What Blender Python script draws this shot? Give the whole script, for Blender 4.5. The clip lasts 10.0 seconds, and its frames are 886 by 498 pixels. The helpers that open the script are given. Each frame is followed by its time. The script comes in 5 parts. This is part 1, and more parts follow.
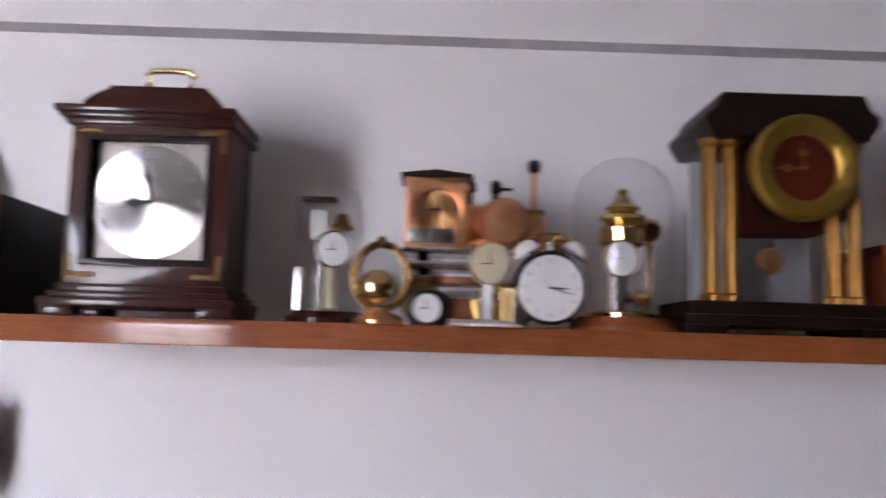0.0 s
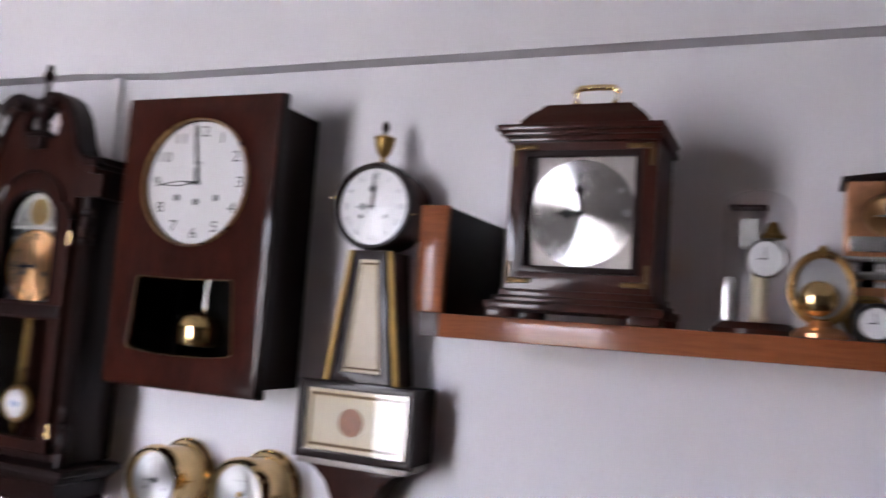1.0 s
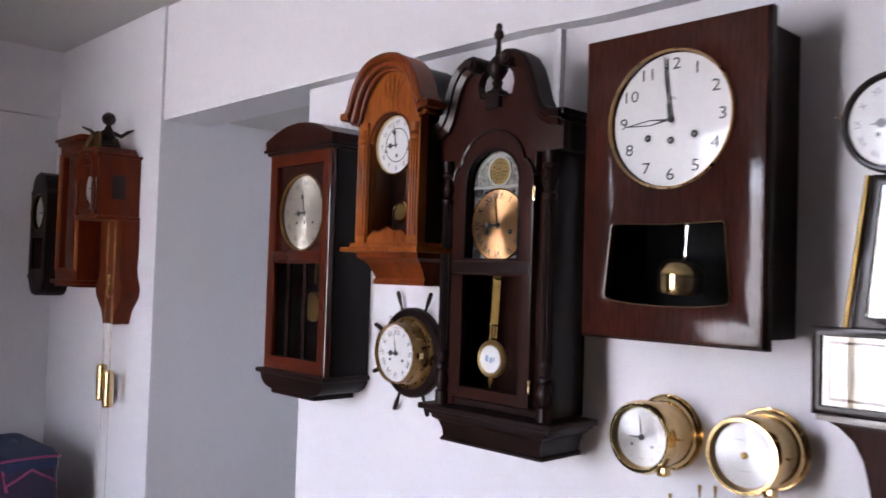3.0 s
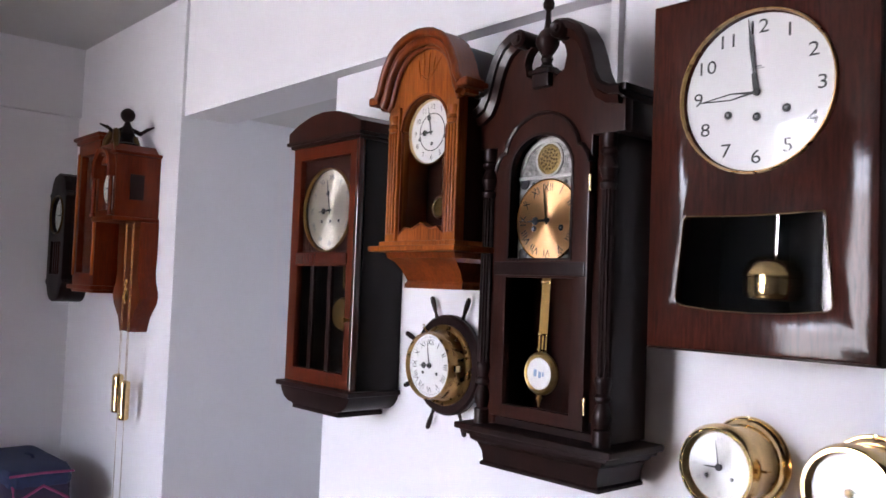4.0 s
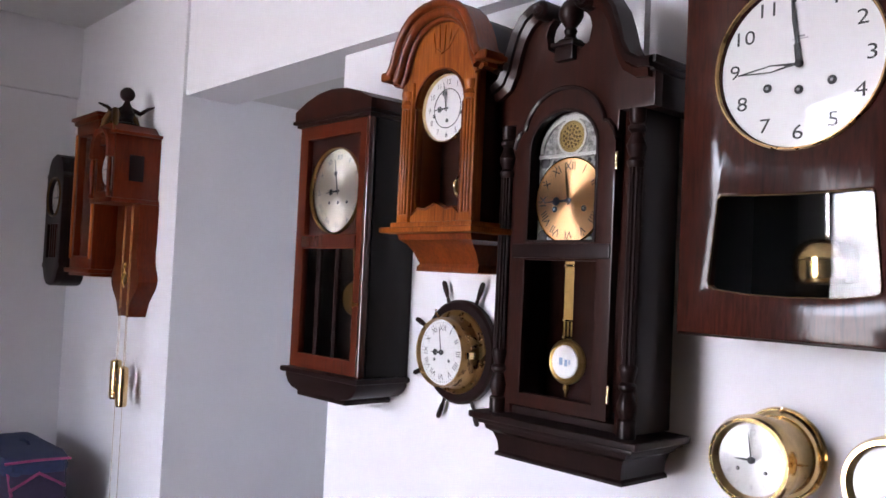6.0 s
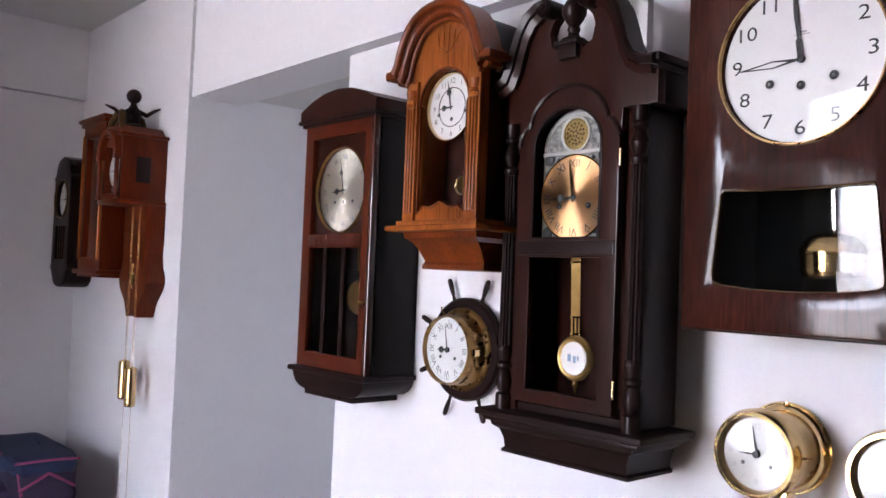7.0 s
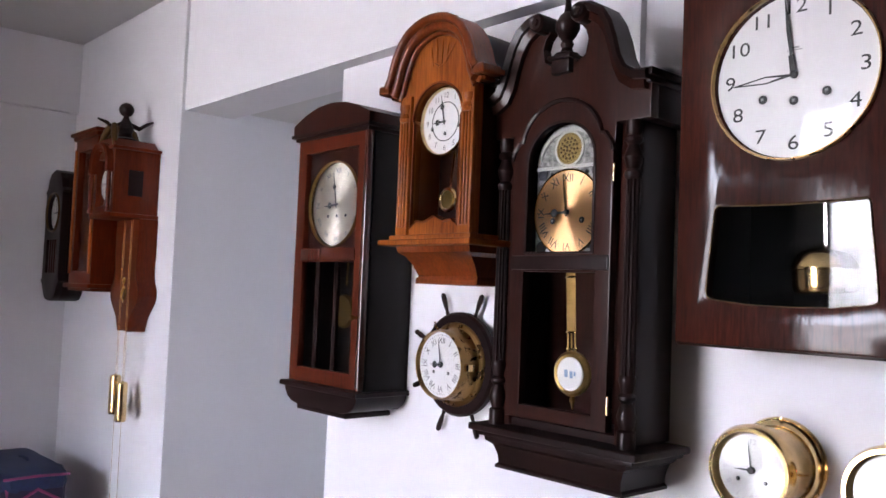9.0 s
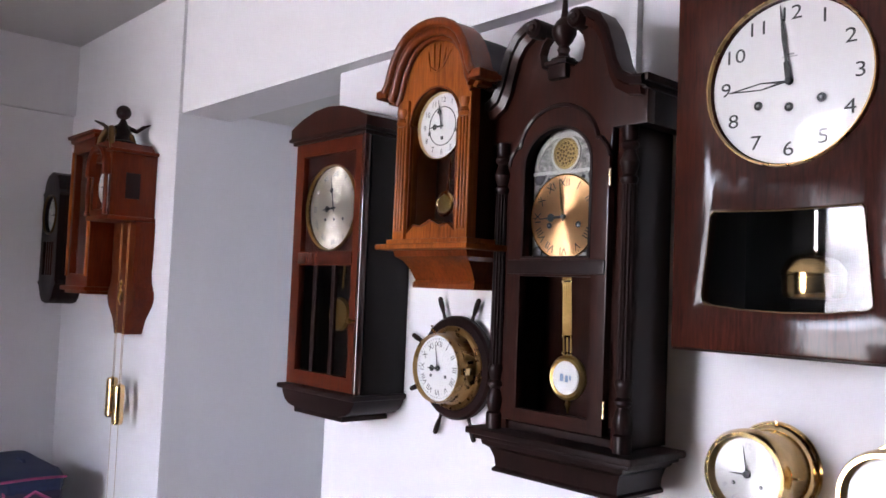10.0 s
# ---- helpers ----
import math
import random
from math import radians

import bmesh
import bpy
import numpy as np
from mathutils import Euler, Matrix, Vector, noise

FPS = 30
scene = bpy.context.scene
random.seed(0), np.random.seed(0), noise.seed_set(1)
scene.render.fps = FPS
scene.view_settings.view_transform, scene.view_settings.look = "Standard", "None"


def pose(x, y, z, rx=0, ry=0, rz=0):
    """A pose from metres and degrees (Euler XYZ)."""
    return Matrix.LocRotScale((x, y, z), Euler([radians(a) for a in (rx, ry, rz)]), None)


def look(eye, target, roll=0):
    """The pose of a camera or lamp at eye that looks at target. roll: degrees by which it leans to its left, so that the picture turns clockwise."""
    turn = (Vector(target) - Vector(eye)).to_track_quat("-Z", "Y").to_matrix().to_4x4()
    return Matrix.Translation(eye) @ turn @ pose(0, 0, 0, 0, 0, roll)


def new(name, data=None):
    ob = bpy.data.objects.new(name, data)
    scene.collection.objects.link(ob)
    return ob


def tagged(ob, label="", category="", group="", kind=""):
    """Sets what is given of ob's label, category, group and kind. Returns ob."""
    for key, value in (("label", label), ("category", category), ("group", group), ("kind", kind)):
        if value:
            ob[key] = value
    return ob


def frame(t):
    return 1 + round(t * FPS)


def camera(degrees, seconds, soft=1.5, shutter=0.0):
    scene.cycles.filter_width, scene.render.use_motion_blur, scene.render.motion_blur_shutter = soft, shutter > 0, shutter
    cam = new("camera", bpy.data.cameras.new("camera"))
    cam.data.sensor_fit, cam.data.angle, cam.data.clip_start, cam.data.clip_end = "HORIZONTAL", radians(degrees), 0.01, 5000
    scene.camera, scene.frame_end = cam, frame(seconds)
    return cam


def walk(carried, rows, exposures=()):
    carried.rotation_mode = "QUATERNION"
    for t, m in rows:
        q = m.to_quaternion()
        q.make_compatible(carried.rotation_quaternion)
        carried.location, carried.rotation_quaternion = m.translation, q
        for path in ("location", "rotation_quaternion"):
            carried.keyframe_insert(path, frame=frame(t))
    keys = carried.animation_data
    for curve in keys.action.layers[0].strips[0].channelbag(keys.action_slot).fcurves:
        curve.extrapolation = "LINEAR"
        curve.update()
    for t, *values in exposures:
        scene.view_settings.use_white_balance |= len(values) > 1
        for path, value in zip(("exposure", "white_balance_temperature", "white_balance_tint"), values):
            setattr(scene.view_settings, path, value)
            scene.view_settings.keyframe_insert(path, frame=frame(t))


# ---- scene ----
cam = camera(55.6, 10.0, soft=1.6, shutter=0.5)
PATH = [
    (0, (0.09, -0.109, 1.599), (0.128, 1.879, 1.814), 1.6),
    (0.5, (0.016, -0.119, 1.605), (-0.336, 1.841, 1.788), 1.9),
    (1, (0.005, -0.15, 1.6), (-0.788, 1.677, 1.78), 4.2),
    (1.5, (0.008, -0.189, 1.585), (-1.124, 1.457, 1.681), 4.1),
    (2, (-0.072, -0.222, 1.552), (-1.415, 1.256, 1.655), 4.0),
    (2.5, (-0.192, -0.223, 1.549), (-1.578, 1.217, 1.632), 2.2),
    (3, (-0.295, -0.192, 1.54), (-1.739, 1.191, 1.608), 1.8),
    (3.2, (-0.336, -0.151, 1.524), (-1.804, 1.203, 1.625), 2.4),
    (4.5, (-0.532, -0.025, 1.513), (-2.031, 1.296, 1.604), 2.2),
    (5, (-0.557, -0.022, 1.499), (-2.06, 1.293, 1.595), 2.5),
    (5.5, (-0.562, -0.018, 1.502), (-2.048, 1.319, 1.577), 2.8),
    (7, (-0.55, -0.026, 1.496), (-2.049, 1.296, 1.569), 2.3),
    (7.5, (-0.555, -0.026, 1.493), (-2.035, 1.316, 1.578), 2.8),
    (8, (-0.556, -0.023, 1.496), (-2.044, 1.311, 1.585), 2.6),
    (8.5, (-0.557, -0.018, 1.499), (-2.041, 1.32, 1.597), 2.5),
    (9, (-0.555, -0.023, 1.499), (-2.043, 1.31, 1.604), 2.3),
    (9.5, (-0.551, -0.026, 1.504), (-2.034, 1.311, 1.611), 2.3),
    (10, (-0.551, -0.027, 1.506), (-2.034, 1.311, 1.613), 2.3),
]
walk(cam, [(t, look(eye, target, roll)) for t, eye, target, roll in PATH],
     exposures=[(0, 0.26, 6500, 17), (0.5, 0.0, 6500, 17), (1, -0.1, 6500, 17), (1.5, -0.12, 6500, 17), (2.5, -0.18, 6500, 17), (3.2, -0.04, 6500, 17), (4.5, 0.16, 6500, 17), (7, 0.13, 6500, 17), (10, 0.13, 6500, 17)])

# ---- light: daylight through one tall window in the wall behind the camera, plus an added passage fill ----
W = 1.36            # face of the clock wall beside the passage
EAST = 1.392        # face of the clock wall behind the shelf, set back a little
LEFT = 1.297        # face of the wall beyond the passage
WEST = -4.66        # end wall
BACK = -2.6         # window wall
world = bpy.data.worlds.new("sky")
scene.world = world
world.use_nodes = True
wn = world.node_tree
sky = wn.nodes.new("ShaderNodeTexSky")
sky.sky_type = "NISHITA"
sky.sun_disc = False
sky.sun_elevation = radians(40)
sky.sun_rotation = radians(60)
wn.nodes["Background"].inputs[1].default_value = 0.12
wn.links.new(sky.outputs[0], wn.nodes["Background"].inputs[0])
DAYLIGHT = 57.0     # brightness of the hazy view outside
ROOFLINE = 2.5      # top of the flats on the far side of the street, as seen on the backdrop


# ---- materials ----
def material(name):
    m = bpy.data.materials.new(name)
    m.use_nodes = True
    return m, m.node_tree.nodes, m.node_tree.links, m.node_tree.nodes["Principled BSDF"]


def coords(n, l, scale):
    tc, mp = n.new("ShaderNodeTexCoord"), n.new("ShaderNodeMapping")
    mp.inputs["Scale"].default_value = scale
    l.new(tc.outputs["Object"], mp.inputs[0])
    return mp.outputs[0]


def noise_node(n, l, vec, scale, detail=4.0, rough=0.6, dist=0.0):
    t = n.new("ShaderNodeTexNoise")
    t.inputs["Scale"].default_value, t.inputs["Detail"].default_value = scale, detail
    t.inputs["Roughness"].default_value, t.inputs["Distortion"].default_value = rough, dist
    l.new(vec, t.inputs["Vector"])
    return t.outputs["Fac"]


def ramp(n, l, fac, stops):
    r = n.new("ShaderNodeValToRGB")
    while len(r.color_ramp.elements) < len(stops):
        r.color_ramp.elements.new(0.5)
    for e, (p, c) in zip(r.color_ramp.elements, stops):
        e.position, e.color = p, (*c, 1)
    l.new(fac, r.inputs[0])
    return r.outputs[0]


def bump(n, l, b, height, strength, distance=0.001):
    k = n.new("ShaderNodeBump")
    k.inputs["Strength"].default_value, k.inputs["Distance"].default_value = strength, distance
    l.new(height, k.inputs["Height"])
    l.new(k.outputs[0], b.inputs["Normal"])
    l.new(k.outputs[0], b.inputs["Coat Normal"])


def spread(n, l, fac, lo, hi, socket):
    mr = n.new("ShaderNodeMapRange")
    mr.inputs["To Min"].default_value, mr.inputs["To Max"].default_value = lo, hi
    l.new(fac, mr.inputs["Value"])
    l.new(mr.outputs[0], socket)


def wood(name, dark, light, rough=0.3, coat=0.5, grain=(60, 60, 5), ripple=0.15):
    """Stained, varnished wood with its grain along z."""
    m, n, l, b = material(name)
    v = coords(n, l, grain)
    fine = noise_node(n, l, v, 3.0, 6, 0.65, 0.6)
    broad = noise_node(n, l, coords(n, l, (7, 7, 2.0)), 1.5, 3, 0.5, 0.4)
    mix = n.new("ShaderNodeMath")
    mix.operation = "ADD"
    half = n.new("ShaderNodeMath")
    half.operation = "MULTIPLY"
    half.inputs[1].default_value = 0.5
    l.new(fine, mix.inputs[0]), l.new(broad, mix.inputs[1]), l.new(mix.outputs[0], half.inputs[0])
    mid = tuple((a + c) / 2 for a, c in zip(dark, light))
    l.new(ramp(n, l, half.outputs[0], [(0.35, dark), (0.5, mid), (0.66, light)]), b.inputs["Base Color"])
    spread(n, l, fine, rough + 0.1, rough + 0.25, b.inputs["Roughness"])
    b.inputs["Coat Weight"].default_value, b.inputs["Coat Roughness"].default_value = coat * 0.4, 0.09
    b.inputs["Specular IOR Level"].default_value = 0.1
    bump(n, l, b, half.outputs[0], ripple)
    return m


def lacquer(name, dark, light, gloss=0.6, wave=0.35):
    """Thick glossy lacquer over stained wood: the coat lies in small uneven waves."""
    m, n, l, b = material(name)
    fine = noise_node(n, l, coords(n, l, (55, 55, 5)), 3.0, 6, 0.65, 0.6)
    broad = noise_node(n, l, coords(n, l, (4, 4, 2.5)), 2.0, 3, 0.5, 0.3)
    mix = n.new("ShaderNodeMath")
    mix.operation = "MULTIPLY"
    l.new(fine, mix.inputs[0]), l.new(broad, mix.inputs[1])
    l.new(ramp(n, l, mix.outputs[0], [(0.14, dark), (0.4, light)]), b.inputs["Base Color"])
    b.inputs["Roughness"].default_value, b.inputs["Specular IOR Level"].default_value = 0.6, 0.05
    b.inputs["Coat Weight"].default_value = gloss
    waves = noise_node(n, l, coords(n, l, (1, 1, 0.7)), 60, 4, 0.55, 0.3)
    spread(n, l, waves, 0.05, 0.16, b.inputs["Coat Roughness"])
    k = n.new("ShaderNodeBump")
    k.inputs["Strength"].default_value, k.inputs["Distance"].default_value = wave, 0.0016
    l.new(waves, k.inputs["Height"])
    l.new(k.outputs[0], b.inputs["Coat Normal"])
    return m


def metal(name, colour, rough=0.18, spots=0.08):
    m, n, l, b = material(name)
    b.inputs["Metallic"].default_value = 1.0
    f = noise_node(n, l, coords(n, l, (1, 1, 1)), 45, 5, 0.6)
    l.new(ramp(n, l, f, [(0.3, tuple(c * 0.8 for c in colour)), (0.6, colour)]), b.inputs["Base Color"])
    spread(n, l, f, rough, rough + spots, b.inputs["Roughness"])
    return m


def brushed(name, colour, rough=0.3, aniso=0.85):
    """A spun metal dial: circular brush marks round its centre."""
    m, n, l, b = material(name)
    b.inputs["Metallic"].default_value = 1.0
    f = noise_node(n, l, coords(n, l, (30, 30, 30)), 8, 4)
    l.new(ramp(n, l, f, [(0.3, tuple(c * 0.93 for c in colour)), (0.7, colour)]), b.inputs["Base Color"])
    b.inputs["Roughness"].default_value, b.inputs["Anisotropic"].default_value = rough, aniso
    t = n.new("ShaderNodeTangent")
    t.direction_type, t.axis = "RADIAL", "Y"
    l.new(t.outputs[0], b.inputs["Tangent"])
    return m


def plain(name, colour, rough=0.5, vary=0.06, scale=25, relief=0.05, coat=0.0, shine=0.5):
    m, n, l, b = material(name)
    b.inputs["Specular IOR Level"].default_value = shine
    f = noise_node(n, l, coords(n, l, (1, 1, 1)), scale, 6, 0.6)
    lo = tuple(c * (1 - vary) for c in colour)
    l.new(ramp(n, l, f, [(0.3, lo), (0.7, colour)]), b.inputs["Base Color"])
    spread(n, l, f, rough - 0.05, rough + 0.08, b.inputs["Roughness"])
    b.inputs["Coat Weight"].default_value = coat
    if relief:
        bump(n, l, b, f, relief)
    return m


def paint(name, colour):
    """Emulsion on plaster: roller stipple, faint broad unevenness."""
    m, n, l, b = material(name)
    v = coords(n, l, (1, 1, 1))
    broad, fine = noise_node(n, l, v, 1.7, 5, 0.55), noise_node(n, l, v, 160, 3, 0.6)
    l.new(ramp(n, l, broad, [(0.3, tuple(c * 0.95 for c in colour)), (0.7, colour)]), b.inputs["Base Color"])
    spread(n, l, broad, 0.55, 0.7, b.inputs["Roughness"])
    bump(n, l, b, fine, 0.12)
    return m


def glass(name, tint=(1, 1, 1), ior=1.5, shine_by=1.0):
    m = bpy.data.materials.new(name)
    m.use_nodes = True
    n, l = m.node_tree.nodes, m.node_tree.links
    n.remove(n["Principled BSDF"])
    clear, shine, mix, lw = (n.new("ShaderNode" + k) for k in ("BsdfTransparent", "BsdfGlossy", "MixShader", "LayerWeight"))
    clear.inputs[0].default_value = (*tint, 1)
    shine.inputs["Roughness"].default_value = 0.002
    lw.inputs["Blend"].default_value = 0.5
    f0 = ((ior - 1) / (ior + 1)) ** 2
    steep, scale = n.new("ShaderNodeMath"), n.new("ShaderNodeMath")
    steep.operation, scale.operation = "POWER", "MULTIPLY_ADD"
    steep.inputs[1].default_value = 5.0
    scale.inputs[1].default_value, scale.inputs[2].default_value = (1 - f0) * shine_by, f0 * shine_by
    l.new(lw.outputs["Facing"], steep.inputs[0]), l.new(steep.outputs[0], scale.inputs[0])
    l.new(scale.outputs[0], mix.inputs[0]), l.new(clear.outputs[0], mix.inputs[1]), l.new(shine.outputs[0], mix.inputs[2])
    l.new(mix.outputs[0], n["Material Output"].inputs[0])
    return m


# dark grey for the unseen walls, chosen to cut bounce light and reflections
FARWALL = paint("unseen_wall_dark", (0.225, 0.215, 0.205))
WALL = paint("wall_paint", (0.76, 0.745, 0.775))
CEIL = paint("ceiling_paint", (0.62, 0.61, 0.6))
FLOOR = wood("floor_wood", (0.07, 0.04, 0.02), (0.13, 0.075, 0.04), 0.4, 0.2, (4, 40, 40))
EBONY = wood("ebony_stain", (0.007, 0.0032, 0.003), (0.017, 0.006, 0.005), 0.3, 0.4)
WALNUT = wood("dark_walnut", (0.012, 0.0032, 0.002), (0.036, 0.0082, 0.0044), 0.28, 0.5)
MAHOG = lacquer("red_mahogany", (0.014, 0.0032, 0.0018), (0.05, 0.0095, 0.0045), 0.32, 0.12)
SATIN = lacquer("polished_door_edge", (0.03, 0.006, 0.003), (0.07, 0.012, 0.005), 1.0, 0.1)
CHERRY = wood("cherry_door", (0.045, 0.0075, 0.003), (0.1, 0.017, 0.0055), 0.3, 0.5)
BRACKET = wood("bracket_mahogany", (0.018, 0.0047, 0.003), (0.052, 0.0118, 0.0062), 0.26, 0.8)
OAK = wood("honey_oak", (0.1, 0.021, 0.003), (0.38, 0.105, 0.017), 0.28, 0.7, (90, 90, 4), 0.4)
TEAK = wood("orange_teak", (0.08, 0.0155, 0.0028), (0.2, 0.042, 0.008), 0.3, 1.1)
REDTEAK = wood("red_teak", (0.055, 0.0072, 0.0012), (0.11, 0.0155, 0.0024), 0.32, 0.4)
SHELF = wood("shelf_wood", (0.17, 0.047, 0.015), (0.28, 0.086, 0.028), 0.36, 0.7, (5, 60, 60))
BRASS = metal("polished_brass", (0.82, 0.59, 0.29), 0.12)
OLDBRASS = metal("aged_brass", (0.36, 0.23, 0.08), 0.3)
BRONZE = metal("dull_bronze", (0.1, 0.06, 0.026), 0.42)
DARKBRASS = metal("tarnished_brass", (0.32, 0.19, 0.075), 0.24)
GOLD = metal("gilt", (0.26, 0.13, 0.036), 0.34)
COPPER = metal("copper", (0.78, 0.38, 0.2), 0.26, 0.16)
STEEL = metal("bright_steel", (0.75, 0.74, 0.72), 0.2)
SILVER = brushed("spun_silver_dial", (0.46, 0.455, 0.45), 0.5, 0.75)
CREAMDIAL = brushed("spun_cream_dial", (0.95, 0.89, 0.78), 0.45, 0.6)
GREYDIAL = brushed("spun_pewter_dial", (0.62, 0.6, 0.59), 0.27, 1.0)
SPUNCOP = brushed("spun_copper_dial", (0.86, 0.5, 0.24))
ENAMEL = plain("white_enamel", (0.72, 0.71, 0.71), 0.3, 0.03, 12, 0.0, 0.2)
CREAM = plain("cream_painted_glass", (0.52, 0.45, 0.32), 0.4, 0.08, 40, 0.0)
BLACK = plain("black_paint", (0.011, 0.0088, 0.0085), 0.45, 0.2, shine=0.15)
INK = plain("dial_ink", (0.012, 0.012, 0.014), 0.5, 0.1, 30, 0.0)
GREY = plain("grey_print", (0.3, 0.3, 0.31), 0.5, 0.1, 30, 0.0)
PALE = plain("pale_silvering", (0.5, 0.5, 0.48), 0.4, 0.15, 60, 0.0)
# near-black and matt: two clock back panels and the unseen block
VOID = plain("near_black_matt", (0.008, 0.0075, 0.0075), 0.8, 0.2, shine=0.03)
BLUE = plain("blue_print", (0.22, 0.32, 0.5), 0.5, 0.1, 30, 0.0)
FABRIC = plain("purple_nylon", (0.026, 0.016, 0.045), 0.8, 0.35, 60, 0.4)
FABRIC2 = plain("blue_nylon", (0.014, 0.026, 0.075), 0.8, 0.35, 60, 0.4)
PINK = plain("pink_piping", (0.25, 0.03, 0.1), 0.7, 0.2, 60, 0.2)
GLASS = glass("clear_glass", (1, 1, 1), 1.5, 0.45)
# slight grey tint stands in for the shadow behind the domes
THIN = glass("dome_glass", (0.95, 0.95, 0.955), 1.45, 0.7)


# ---- mesh helpers ----
def bm_box(a, b, bev=0.002, seg=2):
    bm = bmesh.new()
    bmesh.ops.create_cube(bm, size=1)
    for v in bm.verts:
        v.co = Vector([(a[i] + b[i]) / 2 + v.co[i] * (b[i] - a[i]) for i in range(3)])
    if bev:
        bmesh.ops.bevel(bm, geom=bm.edges[:], offset=bev, segments=seg, profile=0.6, affect="EDGES")
    return bm


def bm_lathe(profile, centre=(0, 0, 0), axis="z", seg=40, flute=0, depth=0.0):
    """profile: (radius, height) along the axis; for axis y heights run towards the room (-y)."""
    bm = bmesh.new()
    rings = []
    seg = max(seg, 14)
    for r, h in profile:
        ring = []
        for i in range(seg):
            a = 2 * math.pi * i / seg
            rr = r * (1 - depth * (0.5 + 0.5 * math.cos(flute * a))) if flute else r
            u, w = rr * math.cos(a), rr * math.sin(a)
            p = (u, w, h) if axis == "z" else (u, -h, w)
            ring.append(bm.verts.new(Vector(centre) + Vector(p)))
        rings.append(ring)
    for a, b in zip(rings, rings[1:]):
        for i in range(seg):
            j = (i + 1) % seg
            bm.faces.new((a[i], a[j], b[j], b[i]))
    if tuple(profile[0]) != tuple(profile[-1]):      # a closed profile is a ring and takes no caps
        for ring, (r, h) in ((rings[0], profile[0]), (rings[-1], profile[-1])):
            if r > 1e-5:
                bm.faces.new(ring)
    bmesh.ops.remove_doubles(bm, verts=bm.verts[:], dist=1e-6)
    bmesh.ops.recalc_face_normals(bm, faces=bm.faces[:])
    return bm


def bm_plate(outer, holes, y0, y1, bev=0.0):
    """A plate cut to an outline in x and z, with holes, between y0 (front) and y1 (back)."""
    bm = bmesh.new()
    for loop in (outer, *holes):
        vs = [bm.verts.new((x, y0, z)) for x, z in loop]
        for i in range(len(vs)):
            bm.edges.new((vs[i], vs[(i + 1) % len(vs)]))
    if holes:
        bmesh.ops.triangle_fill(bm, use_beauty=True, use_dissolve=False, edges=bm.edges[:])
    else:
        bm.faces.new(bm.verts[:])
    out = bmesh.ops.extrude_face_region(bm, geom=bm.faces[:])
    bmesh.ops.translate(bm, verts=[v for v in out["geom"] if isinstance(v, bmesh.types.BMVert)], vec=(0, y1 - y0, 0))
    bmesh.ops.recalc_face_normals(bm, faces=bm.faces[:])
    if bev:
        edges = [e for e in bm.edges if len(e.link_faces) == 2 and e.calc_face_angle(0) > 1.2 and abs(e.verts[0].co.y - e.verts[1].co.y) < 1e-6]
        bmesh.ops.bevel(bm, geom=edges, offset=bev, segments=2, profile=0.6, affect="EDGES", clamp_overlap=True)
    return bm


def bm_ribbon(path, thick, y0, y1):
    """A moulding that follows a path in x and z, thick towards the path's right-hand side."""
    bm = bmesh.new()
    rows = []
    for i, p in enumerate(path):
        a, b = Vector(path[max(i - 1, 0)]), Vector(path[min(i + 1, len(path) - 1)])
        d = (b - a).normalized()
        q = Vector(p) + Vector((d.y, -d.x)) * thick
        e = min(0.006, thick * 0.3)
        k = Vector(p) + Vector((d.y, -d.x)) * e
        rows.append([bm.verts.new(c) for c in ((p[0], y1, p[1]), (p[0], y0 + e, p[1]), (k.x, y0, k.y), (q.x, y0 + e, q.y), (q.x, y1, q.y))])
    for a, b in zip(rows, rows[1:]):
        for i in range(5):
            j = (i + 1) % 5
            bm.faces.new((a[i], a[j], b[j], b[i]))
    bm.faces.new(rows[0]), bm.faces.new(rows[-1])
    bmesh.ops.recalc_face_normals(bm, faces=bm.faces[:])
    return bm


def bm_tube(points, r, seg=10):
    bm = bmesh.new()
    rings = []
    seg = max(seg, 14)
    pts = [Vector(p) for p in points]
    for i, p in enumerate(pts):
        d = (pts[min(i + 1, len(pts) - 1)] - pts[max(i - 1, 0)]).normalized()
        q = d.to_track_quat("Z", "Y")
        rr = r[i] if isinstance(r, (list, tuple)) else r
        rings.append([bm.verts.new(p + q @ Vector((rr * math.cos(2 * math.pi * k / seg), rr * math.sin(2 * math.pi * k / seg), 0))) for k in range(seg)])
    for a, b in zip(rings, rings[1:]):
        for i in range(seg):
            j = (i + 1) % seg
            bm.faces.new((a[i], a[j], b[j], b[i]))
    bm.faces.new(rings[0]), bm.faces.new(rings[-1])
    bmesh.ops.recalc_face_normals(bm, faces=bm.faces[:])
    return bm


def bm_join(*parts):
    out = bmesh.new()
    for p in parts:
        me = bpy.data.meshes.new("joined")
        p.to_mesh(me)
        p.free()
        out.from_mesh(me)
        bpy.data.meshes.remove(me)
    return out


GLYPHS = {}


